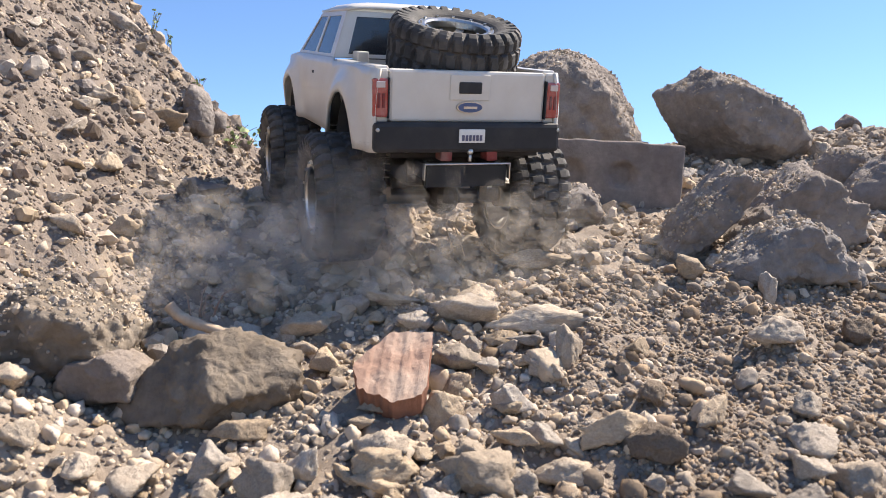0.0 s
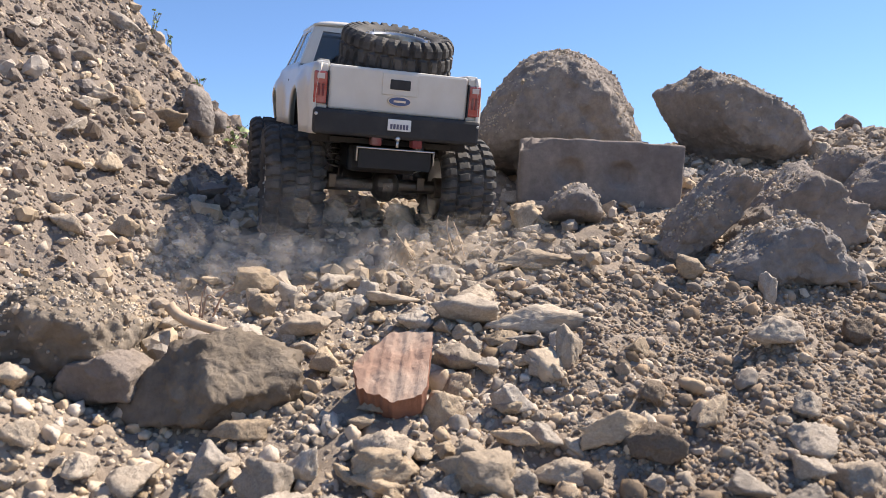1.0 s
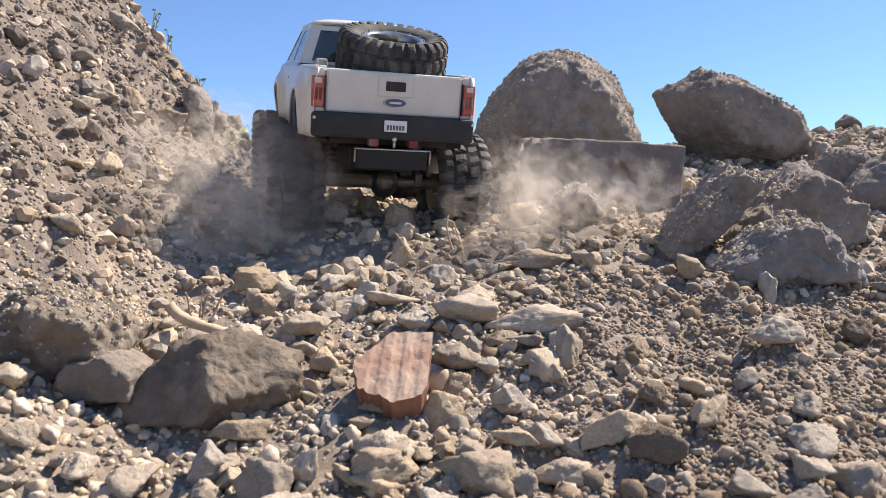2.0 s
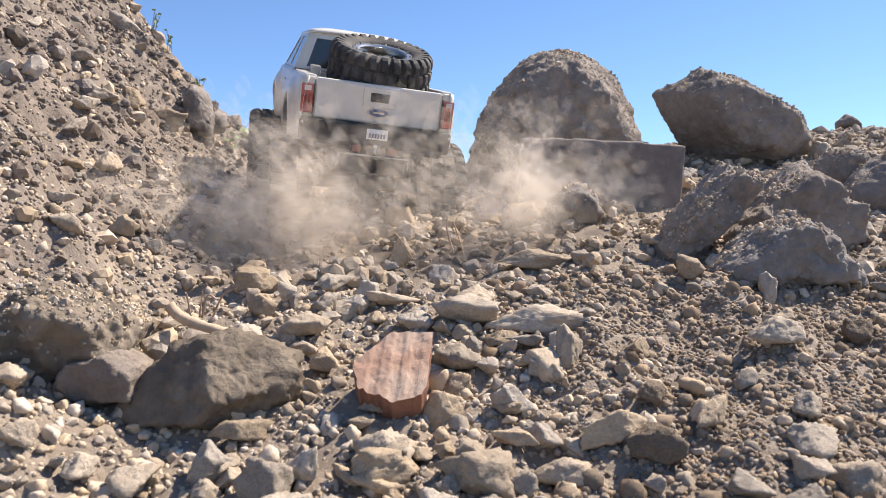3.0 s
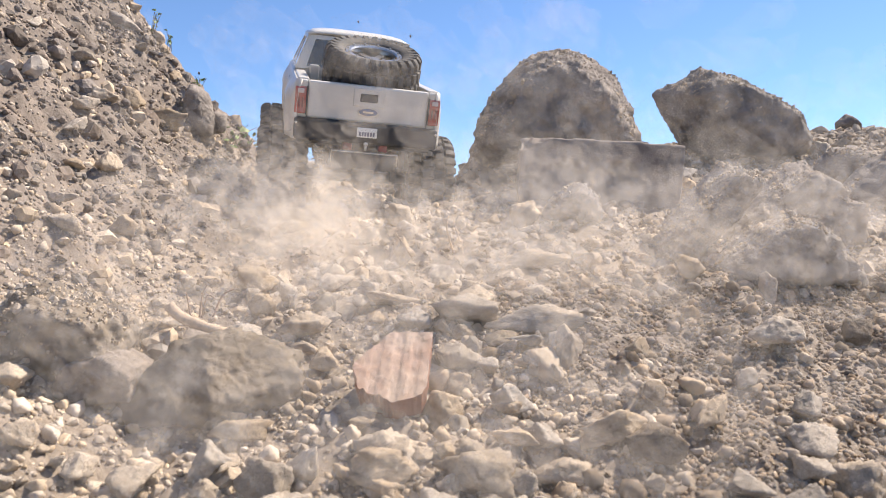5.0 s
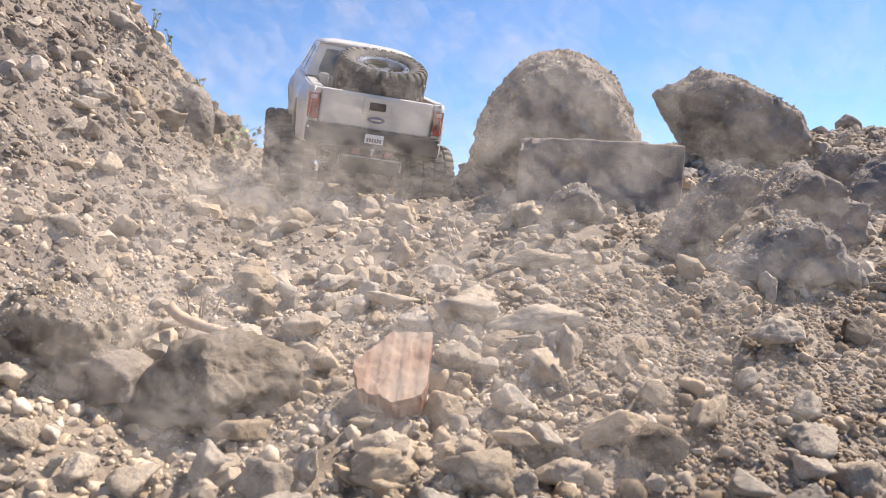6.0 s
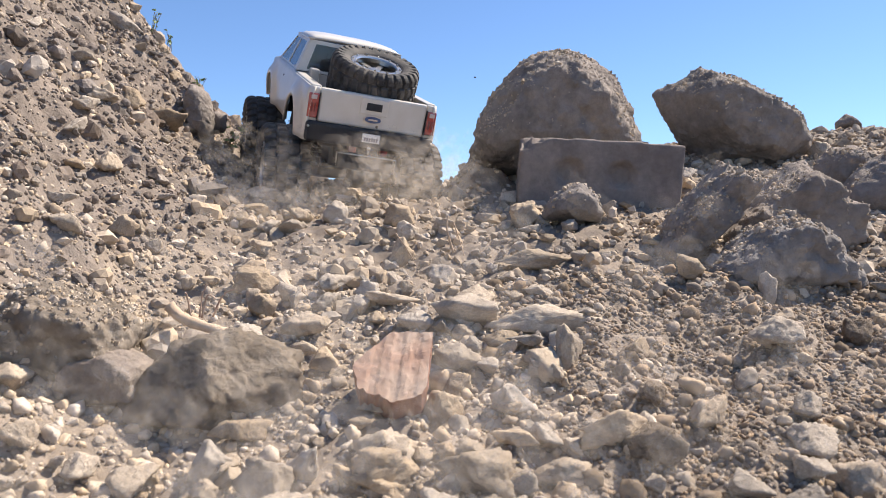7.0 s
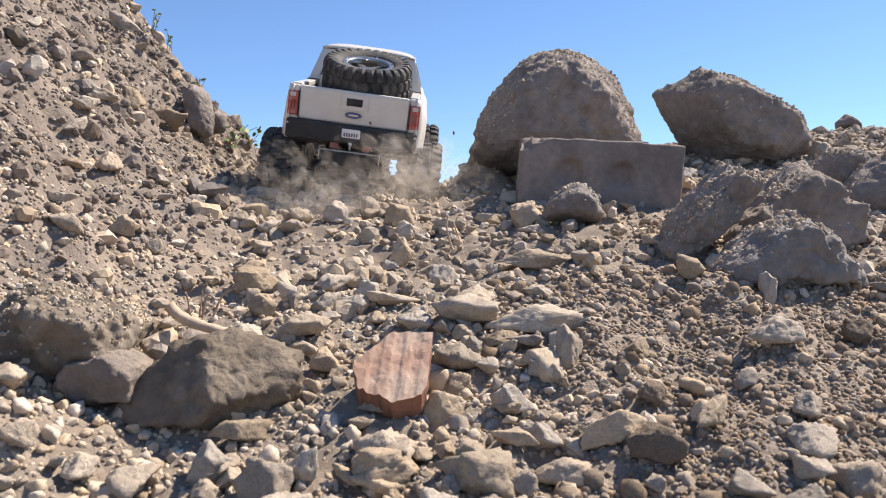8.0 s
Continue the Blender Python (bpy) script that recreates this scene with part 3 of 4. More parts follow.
def build_brick():
    """A broken piece of grooved hollow brick, its ribbed face up."""
    bm = bmesh.new()
    cols, rows_ = 54, 30
    # a slab of columns across x, each between the outline's front and back
    xs = np.linspace(-0.0285, 0.0272, cols)
    back = np.interp(xs, (-0.0285, -0.022, -0.005, 0.0272), (-0.001, 0.008, 0.030, 0.032))
    frnt = np.interp(xs, (-0.0285, -0.022, 0.004, 0.024, 0.0272), (-0.006, -0.022, -0.031, -0.025, -0.016))
    frnt = frnt + 0.0014 * vnoise(np.stack([xs * 330, xs * 0, xs * 0], 1), 3)
    groove = np.zeros(cols)
    for c in (-0.0125, 0.003, 0.0165):
        groove -= 0.0010 * np.exp(-((xs - c) / 0.0038) ** 4)
    top, bottom = [], []
    for i in range(cols):
        t, b = [], []
        for j in range(rows_):
            y = frnt[i] + (back[i] - frnt[i]) * j / (rows_ - 1)
            t.append(bm.verts.new((xs[i], y, 0.007 + groove[i])))
            b.append(bm.verts.new((xs[i] * 0.98, y * 0.98, -0.015)))
        top.append(t)
        bottom.append(b)
    for i in range(cols - 1):
        for j in range(rows_ - 1):
            bm.faces.new((top[i][j], top[i + 1][j], top[i + 1][j + 1], top[i][j + 1]))
            bm.faces.new((bottom[i][j], bottom[i][j + 1], bottom[i + 1][j + 1], bottom[i + 1][j]))
        for j in (0, rows_ - 1):
            bm.faces.new((top[i][j], top[i + 1][j], bottom[i + 1][j], bottom[i][j]))
    for i in (0, cols - 1):
        for j in range(rows_ - 1):
            bm.faces.new((top[i][j], top[i][j + 1], bottom[i][j + 1], bottom[i][j]))
    uneven(bm, 0.0006, 160, 71)
    ob = part("brick_fragment", bm, CLAY, None, "broken piece of grooved red hollow brick", smoothed=False)
    ob.data.materials.append(CLAY_CUT)
    for pl in ob.data.polygons:
        pl.material_index = 0 if pl.normal.z > 0.4 else 1
    ob.matrix_world = pose(-0.0375, 0.572, 0.2095, 38, 3, -3) @ Matrix.Diagonal((1.0, 1.12, 1.0, 1.0))
    tagged(ob, category="brick")


build_brick()


def branch(name, points, r0, r1, mat, label, category, seed=0, sides=9):
    """A tapered, crooked stick along a line of points."""
    pts = [Vector(p) for p in points]
    line = []
    for i in range(len(pts) - 1):
        for k in range(6):
            u = k / 6
            p0, p1, p2, p3 = pts[max(i - 1, 0)], pts[i], pts[i + 1], pts[min(i + 2, len(pts) - 1)]
            line.append(0.5 * ((2 * p1) + (p2 - p0) * u + (2 * p0 - 5 * p1 + 4 * p2 - p3) * u * u + (3 * p1 - p0 - 3 * p2 + p3) * u ** 3))
    line.append(pts[-1])
    bm = bmesh.new()
    rings = []
    rnd = random.Random(seed)
    for i, c in enumerate(line):
        d = (line[min(i + 1, len(line) - 1)] - line[max(i - 1, 0)]).to_track_quat("Z", "Y").to_matrix()
        r = r0 + (r1 - r0) * i / (len(line) - 1)
        rings.append([bm.verts.new(c + d @ Vector((math.cos(2 * math.pi * k / sides), math.sin(2 * math.pi * k / sides), 0)) * r * rnd.uniform(0.85, 1.12)) for k in range(sides)])
    for a, b in zip(rings, rings[1:]):
        for k in range(sides):
            bm.faces.new((a[k], a[(k + 1) % sides], b[(k + 1) % sides], b[k]))
    bm.faces.new(rings[0][::-1])
    bm.faces.new(rings[-1])
    ob = part(name, bm, mat, None, label, smoothed=True)
    return tagged(ob, category=category)


branch("root", ((-0.232, 0.650, 0.252), (-0.222, 0.648, 0.243), (-0.205, 0.645, 0.236), (-0.186, 0.642, 0.231), (-0.172, 0.645, 0.226)), 0.0052, 0.0042, ROOT, "pale thick piece of dry root", "root", 1)
branch("twig", ((0.012, 0.872, 0.296), (0.007, 0.870, 0.312), (0.004, 0.870, 0.326), (0.006, 0.872, 0.338)), 0.0015, 0.0008, ROOT, "short dry twig standing in the rubble", "twig", 2, 6)
branch("twig", ((0.012, 0.872, 0.330), (0.020, 0.865, 0.306), (0.024, 0.860, 0.292)), 0.0008, 0.0005, ROOT, "thin dry twig leaning in the rubble", "twig", 3, 6)
branch("twig", ((-0.053, 0.855, 0.318), (-0.040, 0.85, 0.300), (-0.031, 0.845, 0.285)), 0.0008, 0.0005, ROOT, "thin dry twig leaning in the rubble", "twig", 4, 6)
for k, (dx, dy) in enumerate(((0, 0), (0.011, 0.004), (-0.010, 0.006), (0.004, -0.006))):
    branch("rootlet", ((-0.222 + dx, 0.70 + dy, 0.238), (-0.218 + dx * 1.6, 0.695 + dy, 0.258), (-0.212 + dx * 2.2, 0.69 + dy, 0.268 - 0.004 * k)), 0.0011, 0.0005, CLAY, "thin reddish rootlet sticking out of the soil", "root", 10 + k, 5)


def plant(x, y, z, height, leaves, seed, spread, leaf=0.008):
    """A sparse weed: a few thin stems with small leaves."""
    rnd = random.Random(seed)
    base = tagged(new("weed"), "sparse green weed on the edge of the bank", "plant")
    base.matrix_world = pose(x, y, z)
    for s in range(4):
        bm = bmesh.new()
        a = Vector((rnd.uniform(-0.006, 0.006), rnd.uniform(-0.006, 0.006), -0.01))
        tip = Vector((rnd.uniform(-0.4, 1.0) * spread, rnd.uniform(-0.5, 0.5) * spread, height * rnd.uniform(0.6, 1.0)))
        mid = (a + tip) / 2 + Vector((0, 0, 0.25 * height))
        pts = [a.lerp(mid, u).lerp(mid.lerp(tip, u), u) for u in [k / 8 for k in range(9)]]
        for p0, p1 in zip(pts, pts[1:]):
            tube(bm, p0, p1, 0.0006, 5)
        part("stem", bm, STEM, base)
        for k in range(leaves):
            c = pts[rnd.randint(2, 8)] + Vector([rnd.uniform(-0.004, 0.004) for _ in range(3)])
            bm = bmesh.new()
            L, W = leaf * rnd.uniform(0.7, 1.3), leaf * 0.36 * rnd.uniform(0.8, 1.2)
            ring = [bm.verts.new(q) for q in ((0, 0, 0), (W, L * 0.35, 0.0008), (W * 0.75, L * 0.75, 0), (0, L, -0.0012), (-W * 0.75, L * 0.75, 0), (-W, L * 0.35, 0.0008))]
            low = [bm.verts.new(v.co + Vector((0, 0, -0.0004))) for v in ring]
            bm.faces.new(ring)
            bm.faces.new(low[::-1])
            for i in range(6):
                bm.faces.new((ring[i], low[i], low[(i + 1) % 6], ring[(i + 1) % 6]))
            ob = part("leaf", bm, LEAF, base)
            ob.matrix_basis = Matrix.Translation(c) @ Euler((rnd.uniform(-1, 1), rnd.uniform(-1, 1), rnd.uniform(0, 6.3))).to_matrix().to_4x4()


plant(-0.425, 1.53, 0.505, 0.050, 4, 1, 0.060, 0.013)
plant(-0.400, 1.52, 0.485, 0.045, 4, 2, 0.055, 0.013)
plant(-0.585, 1.55, 0.745, 0.040, 4, 3, 0.016, 0.007)
plant(-0.560, 1.57, 0.715, 0.030, 4, 4, 0.012, 0.007)
plant(-0.490, 1.54, 0.625, 0.022, 4, 5, 0.018, 0.007)


DEEP_BLACK = material("black_nylon", (0.012, 0.012, 0.013), 0.7, vary=0.3, scale=60)


# ---- the radio-controlled pickup: x to its right, y to its front, origin at the middle of the tailgate's top edge ----
TYRE_R, TYRE_W, AXLE_Z = 0.0685, 0.067, -0.141
REAR_Y, FRONT_Y, TRACK = 0.095, 0.400, 0.107


def tyre_mesh():
    """One moulded tyre: a ring whose tread and shoulders stand out in staggered lugs."""
    w, r = TYRE_W / 2, TYRE_R
    prof = np.array([(-0.72, 0.57), (-0.84, 0.585), (-0.94, 0.64), (-1.0, 0.73), (-1.0, 0.80), (-0.97, 0.87), (-0.90, 0.92), (-0.80, 0.945), (-0.4, 0.955), (0, 0.957),
                     (0.4, 0.955), (0.80, 0.945), (0.90, 0.92), (0.97, 0.87), (1.0, 0.80), (1.0, 0.73), (0.94, 0.64), (0.84, 0.585), (0.72, 0.57)])
    ln = np.concatenate([[0], np.cumsum(np.hypot(*np.diff(prof, axis=0).T))])
    u = np.linspace(0, ln[-1], 44)
    px, pr = np.interp(u, ln, prof[:, 0]), np.interp(u, ln, prof[:, 1])
    tx, tr = np.gradient(px), np.gradient(pr)
    tl = np.hypot(tx, tr)
    nx, nr = -tr / tl, tx / tl
    n, seg = 28, 224
    ang = np.arange(seg) / seg * 2 * math.pi
    row = np.clip(((px + 1.02) / 2.04 * 4).astype(int), 0, 3)
    off = np.array((0.0, 0.45, 0.1, 0.55))[row]
    slant = 0.35 * px
    f = (ang[None, :] * n / (2 * math.pi) + off[:, None] + slant[:, None]) % 1.0
    lug = smooth(0.04, 0.12, f) * (1 - smooth(0.70, 0.78, f))
    v = (px + 1.02) / 2.04 * 4 % 1.0
    across = np.where(np.abs(px) > 0.93, 1.0, smooth(0.02, 0.10, v) * (1 - smooth(0.90, 0.98, v)))
    tread = smooth(0.78, 0.84, pr)
    h = 0.0038 * lug * (across * tread)[:, None]
    x = (px * w)[:, None] + nx[:, None] * h
    rad = (pr * r)[:, None] + nr[:, None] * h
    verts = np.stack([x, rad * np.cos(ang)[None], rad * np.sin(ang)[None]], 2).reshape(-1, 3)
    k = len(u)
    a = (np.arange(k)[:, None] * seg + np.arange(seg)[None]).ravel()
    b = (np.arange(k)[:, None] * seg + (np.arange(seg)[None] + 1) % seg).ravel()
    c = (((np.arange(k)[:, None] + 1) % k) * seg + (np.arange(seg)[None] + 1) % seg).ravel()
    d = (((np.arange(k)[:, None] + 1) % k) * seg + np.arange(seg)[None]).ravel()
    return mesh_of("tyre", verts, np.stack([a, d, c, b], 1), RUBBER, False)


def rim_bm(face=1):
    """Beadlock rim with six open spokes; its face looks to +x."""
    bm = bmesh.new()
    w, r = TYRE_W / 2, TYRE_R * 0.575
    revolve(bm, [(w * 0.80, r * 0.80), (w * 0.86, r * 0.84), (w * 0.86, r * 1.0), (w * 0.70, r * 1.03), (-w * 0.8, r * 1.0), (-w * 0.8, r * 0.93), (w * 0.5, r * 0.9), (w * 0.6, r * 0.82)], 40, True)
    revolve(bm, [(w * 0.62, 0.001), (w * 0.62, r * 0.20), (w * 0.5, r * 0.27), (w * 0.2, r * 0.27), (w * 0.2, 0.001)], 24)
    for i in range(6):
        m = Matrix.Rotation(2 * math.pi * i / 6, 4, "X")
        box(bm, w * 0.36, w * 0.56, -r * 0.11, r * 0.11, r * 0.2, r * 0.92, m)
    for i in range(12):
        m = Matrix.Rotation(2 * math.pi * (i + 0.5) / 12, 4, "X")
        box(bm, w * 0.82, w * 0.93, -0.0012, 0.0012, r * 0.90, r * 0.96, m)
    return bm


TYRE_MESH, RIM_MESH = None, None


def wheel(parent, name, label):
    global TYRE_MESH, RIM_MESH
    if RIM_MESH is None:
        rim = part(name, rim_bm(), CHROME, parent, label)
        RIM_MESH, TYRE_MESH = rim.data, tyre_mesh()
    else:
        rim = tagged(new(name, RIM_MESH), label)
        rim.parent = parent
    tyre = tagged(new("tyre", TYRE_MESH), "chunky black off-road tyre grey with dust")
    tyre.parent = rim
    return rim


def grid_panel(rows, name, mat, parent, label="", thick=0.0022, inside=1.0):
    """A curved panel from rows of points, with thickness."""
    bm = bmesh.new()
    vs = [[bm.verts.new(p) for p in r] for r in rows]
    for i in range(len(vs) - 1):
        for j in range(len(vs[0]) - 1):
            bm.faces.new((vs[i][j], vs[i + 1][j], vs[i + 1][j + 1], vs[i][j + 1]))
    me = bpy.data.meshes.new(name)
    for f in bm.faces:
        f.smooth = True
    bm.to_mesh(me)
    bm.free()
    me.materials.append(mat)
    ob = new(name, me)
    ob.parent = parent
    so = ob.modifiers.new("thickness", "SOLIDIFY")
    so.thickness, so.offset = thick, inside
    if label:
        tagged(ob, label)
    return ob


def bar_at(y, z):
    """Half width of the body at a height and length."""
    w = 0.0975 - 0.0035 * max(0.0, (z + 0.02) / 0.02 + 0.6) * 0.5
    w += 0.0015 * math.sin((z + 0.08) / 0.08 * math.pi)
    for yc in (REAR_Y, FRONT_Y):
        d = math.hypot(y - yc, (z + 0.088) * 0.95)
        w += 0.0075 * math.exp(-((d - 0.062) / 0.012) ** 2)
    if y < 0.008:
        w -= 0.006 * (1 - y / 0.008) ** 2
    if y > 0.43:
        w -= 0.030 * ((y - 0.43) / 0.07) ** 2
    return w


def arch(y):
    z = -0.078
    for yc in (REAR_Y, FRONT_Y):
        q = 0.060 ** 2 - (y - yc) ** 2
        if q > 0:
            z = max(z, -0.088 + math.sqrt(q))
    return z


def top_line(y):
    return 0.0 if y < 0.17 else 0.004 if y < 0.36 else 0.004 - 0.010 * min(1.0, (y - 0.36) / 0.14)


def quad_frame(c, inset, name, mat, parent, thick=0.003):
    """A window frame between four corners, and the corners of the opening."""
    c = [Vector(p) for p in c]

    def at(u, v):
        return (c[0] * (1 - u) + c[1] * u) * (1 - v) + (c[3] * (1 - u) + c[2] * u) * v
    l, r, b, t = inset
    inner = [at(l, b), at(1 - r, b), at(1 - r, 1 - t), at(l, 1 - t)]
    bm = bmesh.new()
    o = [bm.verts.new(p) for p in c]
    i = [bm.verts.new(p) for p in inner]
    for k in range(4):
        bm.faces.new((o[k], o[(k + 1) % 4], i[(k + 1) % 4], i[k]))
    me = bpy.data.meshes.new(name)
    bm.to_mesh(me)
    bm.free()
    me.materials.append(mat)
    ob = new(name, me)
    ob.parent = parent
    so = ob.modifiers.new("thickness", "SOLIDIFY")
    so.thickness, so.offset = thick, 0
    return ob, inner


def pane(corners, parent, name="window"):
    bm = bmesh.new()
    c = [Vector(p) for p in corners]
    n = (c[1] - c[0]).cross(c[3] - c[0]).normalized() * 0.0006
    a = [bm.verts.new(p + n) for p in c]
    b = [bm.verts.new(p - n) for p in c]
    bm.faces.new(a)
    bm.faces.new(b[::-1])
    for k in range(4):
        bm.faces.new((a[k], b[k], b[(k + 1) % 4], a[(k + 1) % 4]))
    return part(name, bm, GLASS, parent, "tinted window pane")


def build_truck():
    truck = tagged(new("toy_truck"), "white radio-controlled pickup truck with big dusty off-road tyres", "toy truck")
    ys = sorted(set([0.0, 0.002, 0.005, 0.008] + [round(0.012 + 0.007 * i, 4) for i in range(70)] + [0.50]))
    for s in (-1, 1):
        rows = []
        for y in ys:
            z0, z1 = arch(y), top_line(y)
            rows.append([(s * bar_at(y, z0 + (z1 - z0) * k / 9), y, z0 + (z1 - z0) * k / 9) for k in range(10)])
        grid_panel(rows, "body_side", PAINT, truck, "white body side with flared wheel arches", 0.003, s * 1.0)
        # bed rail and inner bed wall
        bm = bmesh.new()
        box(bm, s * 0.080, s * 0.0945, 0.006, 0.172, -0.006, 0.0025)
        part("bed_rail", bm, PAINT, truck, bevel=0.002)
        bm = bmesh.new()
        box(bm, s * 0.078, s * 0.081, 0.008, 0.172, -0.045, -0.0065)
        part("bed_wall", bm, PLASTIC, truck)
        # wheel wells
        for yc in (REAR_Y, FRONT_Y):
            ring = [(yc + 0.058 * math.cos(math.pi * k / 12), -0.088 + 0.058 * math.sin(math.pi * k / 12)) for k in range(13)]
            rows = [[(s * (0.045 + 0.0255 * k), *p) for k in range(3)] for p in ring]
            grid_panel(rows, "wheel_well", PLASTIC, truck, "black inner wheel arch", 0.0015)
    # tailgate
    bm = bmesh.new()
    box(bm, -0.0812, 0.0812, 0.0, 0.012, -0.049, 0.0)
    tail = part("tailgate", bm, PAINT, truck, "white tailgate dulled by dust", bevel=0.003)
    bm = bmesh.new()
    box(bm, -0.021, 0.021, -0.0012, 0.002, -0.028, -0.0035)
    part("handle_panel", bm, PAINT, tail, bevel=0.001)
    bm = bmesh.new()
    box(bm, -0.0118, 0.0118, -0.0026, 0.001, -0.0215, -0.0105)
    part("tailgate_handle", bm, PLASTIC, tail, "black recessed handle", bevel=0.001)
    bm = bmesh.new()
    bmesh.ops.create_cone(bm, cap_ends=True, segments=40, radius1=0.0142, radius2=0.0136, depth=0.002, matrix=pose(0, -0.0012, -0.0345, 90) @ Matrix.Diagonal((1, 0.42, 1, 1)))
    badge = part("badge", bm, CHROME, tail, "silver-rimmed oval badge")
    bm = bmesh.new()
    bmesh.ops.create_cone(bm, cap_ends=True, segments=40, radius1=0.0124, radius2=0.0124, depth=0.0014, matrix=pose(0, -0.0024, -0.0345, 90) @ Matrix.Diagonal((1, 0.38, 1, 1)))
    part("badge_field", bm, BLUE, badge, "dark blue enamel")
    bm = bmesh.new()
    box(bm, -0.007, 0.007, -0.0036, -0.003, -0.0358, -0.0335)
    part("badge_bar", bm, CHROME, badge)
    for s in (-1, 1):
        # rear corner post
        bm = bmesh.new()
        box(bm, s * 0.0815, s * 0.0945, 0.001, 0.013, -0.050, 0.0)
        part("corner_post", bm, PAINT, truck, bevel=0.0025)
        bm = bmesh.new()
        box(bm, s * 0.0825, s * 0.0975, -0.0022, 0.012, -0.0445, -0.009)
        lamp = part("tail_light", bm, LENS, truck, "red tail light with a smoked rim", bevel=0.0018)
        bm = bmesh.new()
        box(bm, s * 0.086, s * 0.0945, -0.0032, 0.0, -0.0175, -0.0115)
        part("reversing_lens", bm, CLEAR, lamp, bevel=0.0006)
        for k in range(2):
            bm = bmesh.new()
            box(bm, s * (0.0862 + 0.0045 * k), s * (0.0885 + 0.0045 * k), -0.0032, 0.0, -0.036, -0.0225)
            part("lens_rib", bm, RED, lamp, bevel=0.0004)
        bm = bmesh.new()
        box(bm, s * 0.0817, s * 0.0827, -0.0026, 0.004, -0.0455, -0.008)
        part("light_rim", bm, PLASTIC, lamp)
    # bumper
    bm = bmesh.new()
    box(bm, -0.097, 0.097, -0.010, 0.016, -0.0775, -0.0488)
    bumper = part("rear_bumper", bm, PLASTIC, truck, "black plastic rear bumper", bevel=0.004)
    bm = bmesh.new()
    box(bm, -0.0135, 0.0135, -0.0118, -0.010, -0.0675, -0.0545)
    plate = part("number_plate", bm, PLATE, bumper, "white number plate", bevel=0.0005)
    for k in range(6):
        bm = bmesh.new()
        box(bm, -0.0108 + 0.0037 * k, -0.0083 + 0.0037 * k, -0.0124, -0.0117, -0.0655, -0.060)
        part("plate_mark", bm, INK, plate)
    # a small chrome dot near each end of the bumper
    for s in (-1, 1):
        bm = bmesh.new()
        bmesh.ops.create_uvsphere(bm, u_segments=12, v_segments=8, radius=0.0022, matrix=pose(s * 0.094, -0.0085, -0.0555))
        part("bumper_lamp", bm, CHROME, bumper, smoothed=True)
    # bed, floor and cab
    bm = bmesh.new()
    box(bm, -0.079, 0.079, 0.006, 0.172, -0.049, -0.045)
    part("bed_floor", bm, PLASTIC, truck)
    bm = bmesh.new()
    box(bm, -0.0795, 0.0795, 0.1725, 0.176, -0.05, 0.003)
    part("cab_back", bm, PAINT, truck)
    # greenhouse
    zb, zt = 0.004, 0.055
    rb, rt, fb, ft = 0.174, 0.186, 0.385, 0.315
    wb, wt = 0.0935, 0.076
    for s in (-1, 1):
        ym, yt = 0.278, 0.272
        for a0, a1, t0, t1, ins in ((rb, ym, rt, yt, (0.20, 0.06, 0.06, 0.1)), (ym, fb, yt, ft, (0.05, 0.10, 0.06, 0.1))):
            _, inner = quad_frame([(s * wb, a0, zb), (s * wb, a1, zb), (s * wt, t1, zt), (s * wt, t0, zt)], ins, "door_pillar", PAINT, truck)
            pane(inner, truck)
    _, inner = quad_frame([(-wb, rb, zb), (wb, rb, zb), (wt, rt, zt), (-wt, rt, zt)], (0.075, 0.075, 0.08, 0.12), "rear_window_frame", PAINT, truck)
    pane(inner, truck, "rear_window")
    _, inner = quad_frame([(-wb, fb, zb), (wb, fb, zb), (wt, ft, zt), (-wt, ft, zt)], (0.05, 0.05, 0.05, 0.06), "windscreen_frame", PAINT, truck)
    pane(inner, truck, "windscreen")
    rows = []
    for i in range(9):
        u = i / 8
        y = rt - 0.004 + (ft - rt + 0.006) * u
        row = []
        for j in range(15):
            v = -1 + 2 * j / 14
            edge = 1 - abs(v) ** 4
            row.append(((wt + 0.0015) * v, y, zt + 0.0095 * edge ** 0.6 * (1 - 0.7 * abs(2 * u - 1) ** 4)))
        rows.append(row)
    grid_panel(rows, "roof", PAINT, truck, "white cab roof bright in the sun", 0.003, -1)
    bm = bmesh.new()
    for s in (-1, 1):
        box(bm, s * 0.030 - 0.015, s * 0.030 + 0.015, 0.215, 0.245, -0.03, 0.022)
        box(bm, s * 0.030 - 0.009, s * 0.030 + 0.009, 0.218, 0.228, 0.024, 0.036)
    part("front_seats", bm, PLASTIC, truck, "dark seats", bevel=0.003)
    rows = []
    for i in range(9):
        y = 0.384 + 0.118 * i / 8
        rows.append([(bar_at(y, 0.0) * (-1 + 2 * j / 14), y, top_line(y) + 0.010 * (1 - abs(-1 + 2 * j / 14) ** 3) * (1 - 0.8 * (i / 8) ** 4)) for j in range(15)])
    grid_panel(rows, "bonnet", PAINT, truck, "white bonnet", 0.002, -1)
    bm = bmesh.new()
    box(bm, -0.068, 0.068, 0.494, 0.504, -0.055, -0.008)
    part("grille", bm, CHROME, truck, "chrome grille", bevel=0.003)
    bm = bmesh.new()
    box(bm, -0.090, 0.090, 0.496, 0.518, -0.080, -0.058)
    part("front_bumper", bm, CHROME, truck, "chrome front bumper", bevel=0.005)
    for s in (-1, 1):
        bm = bmesh.new()
        box(bm, s * 0.0975, s * 0.1005, 0.262, 0.272, -0.018, -0.0145)
        part("door_handle", bm, PLASTIC, truck, bevel=0.0008)
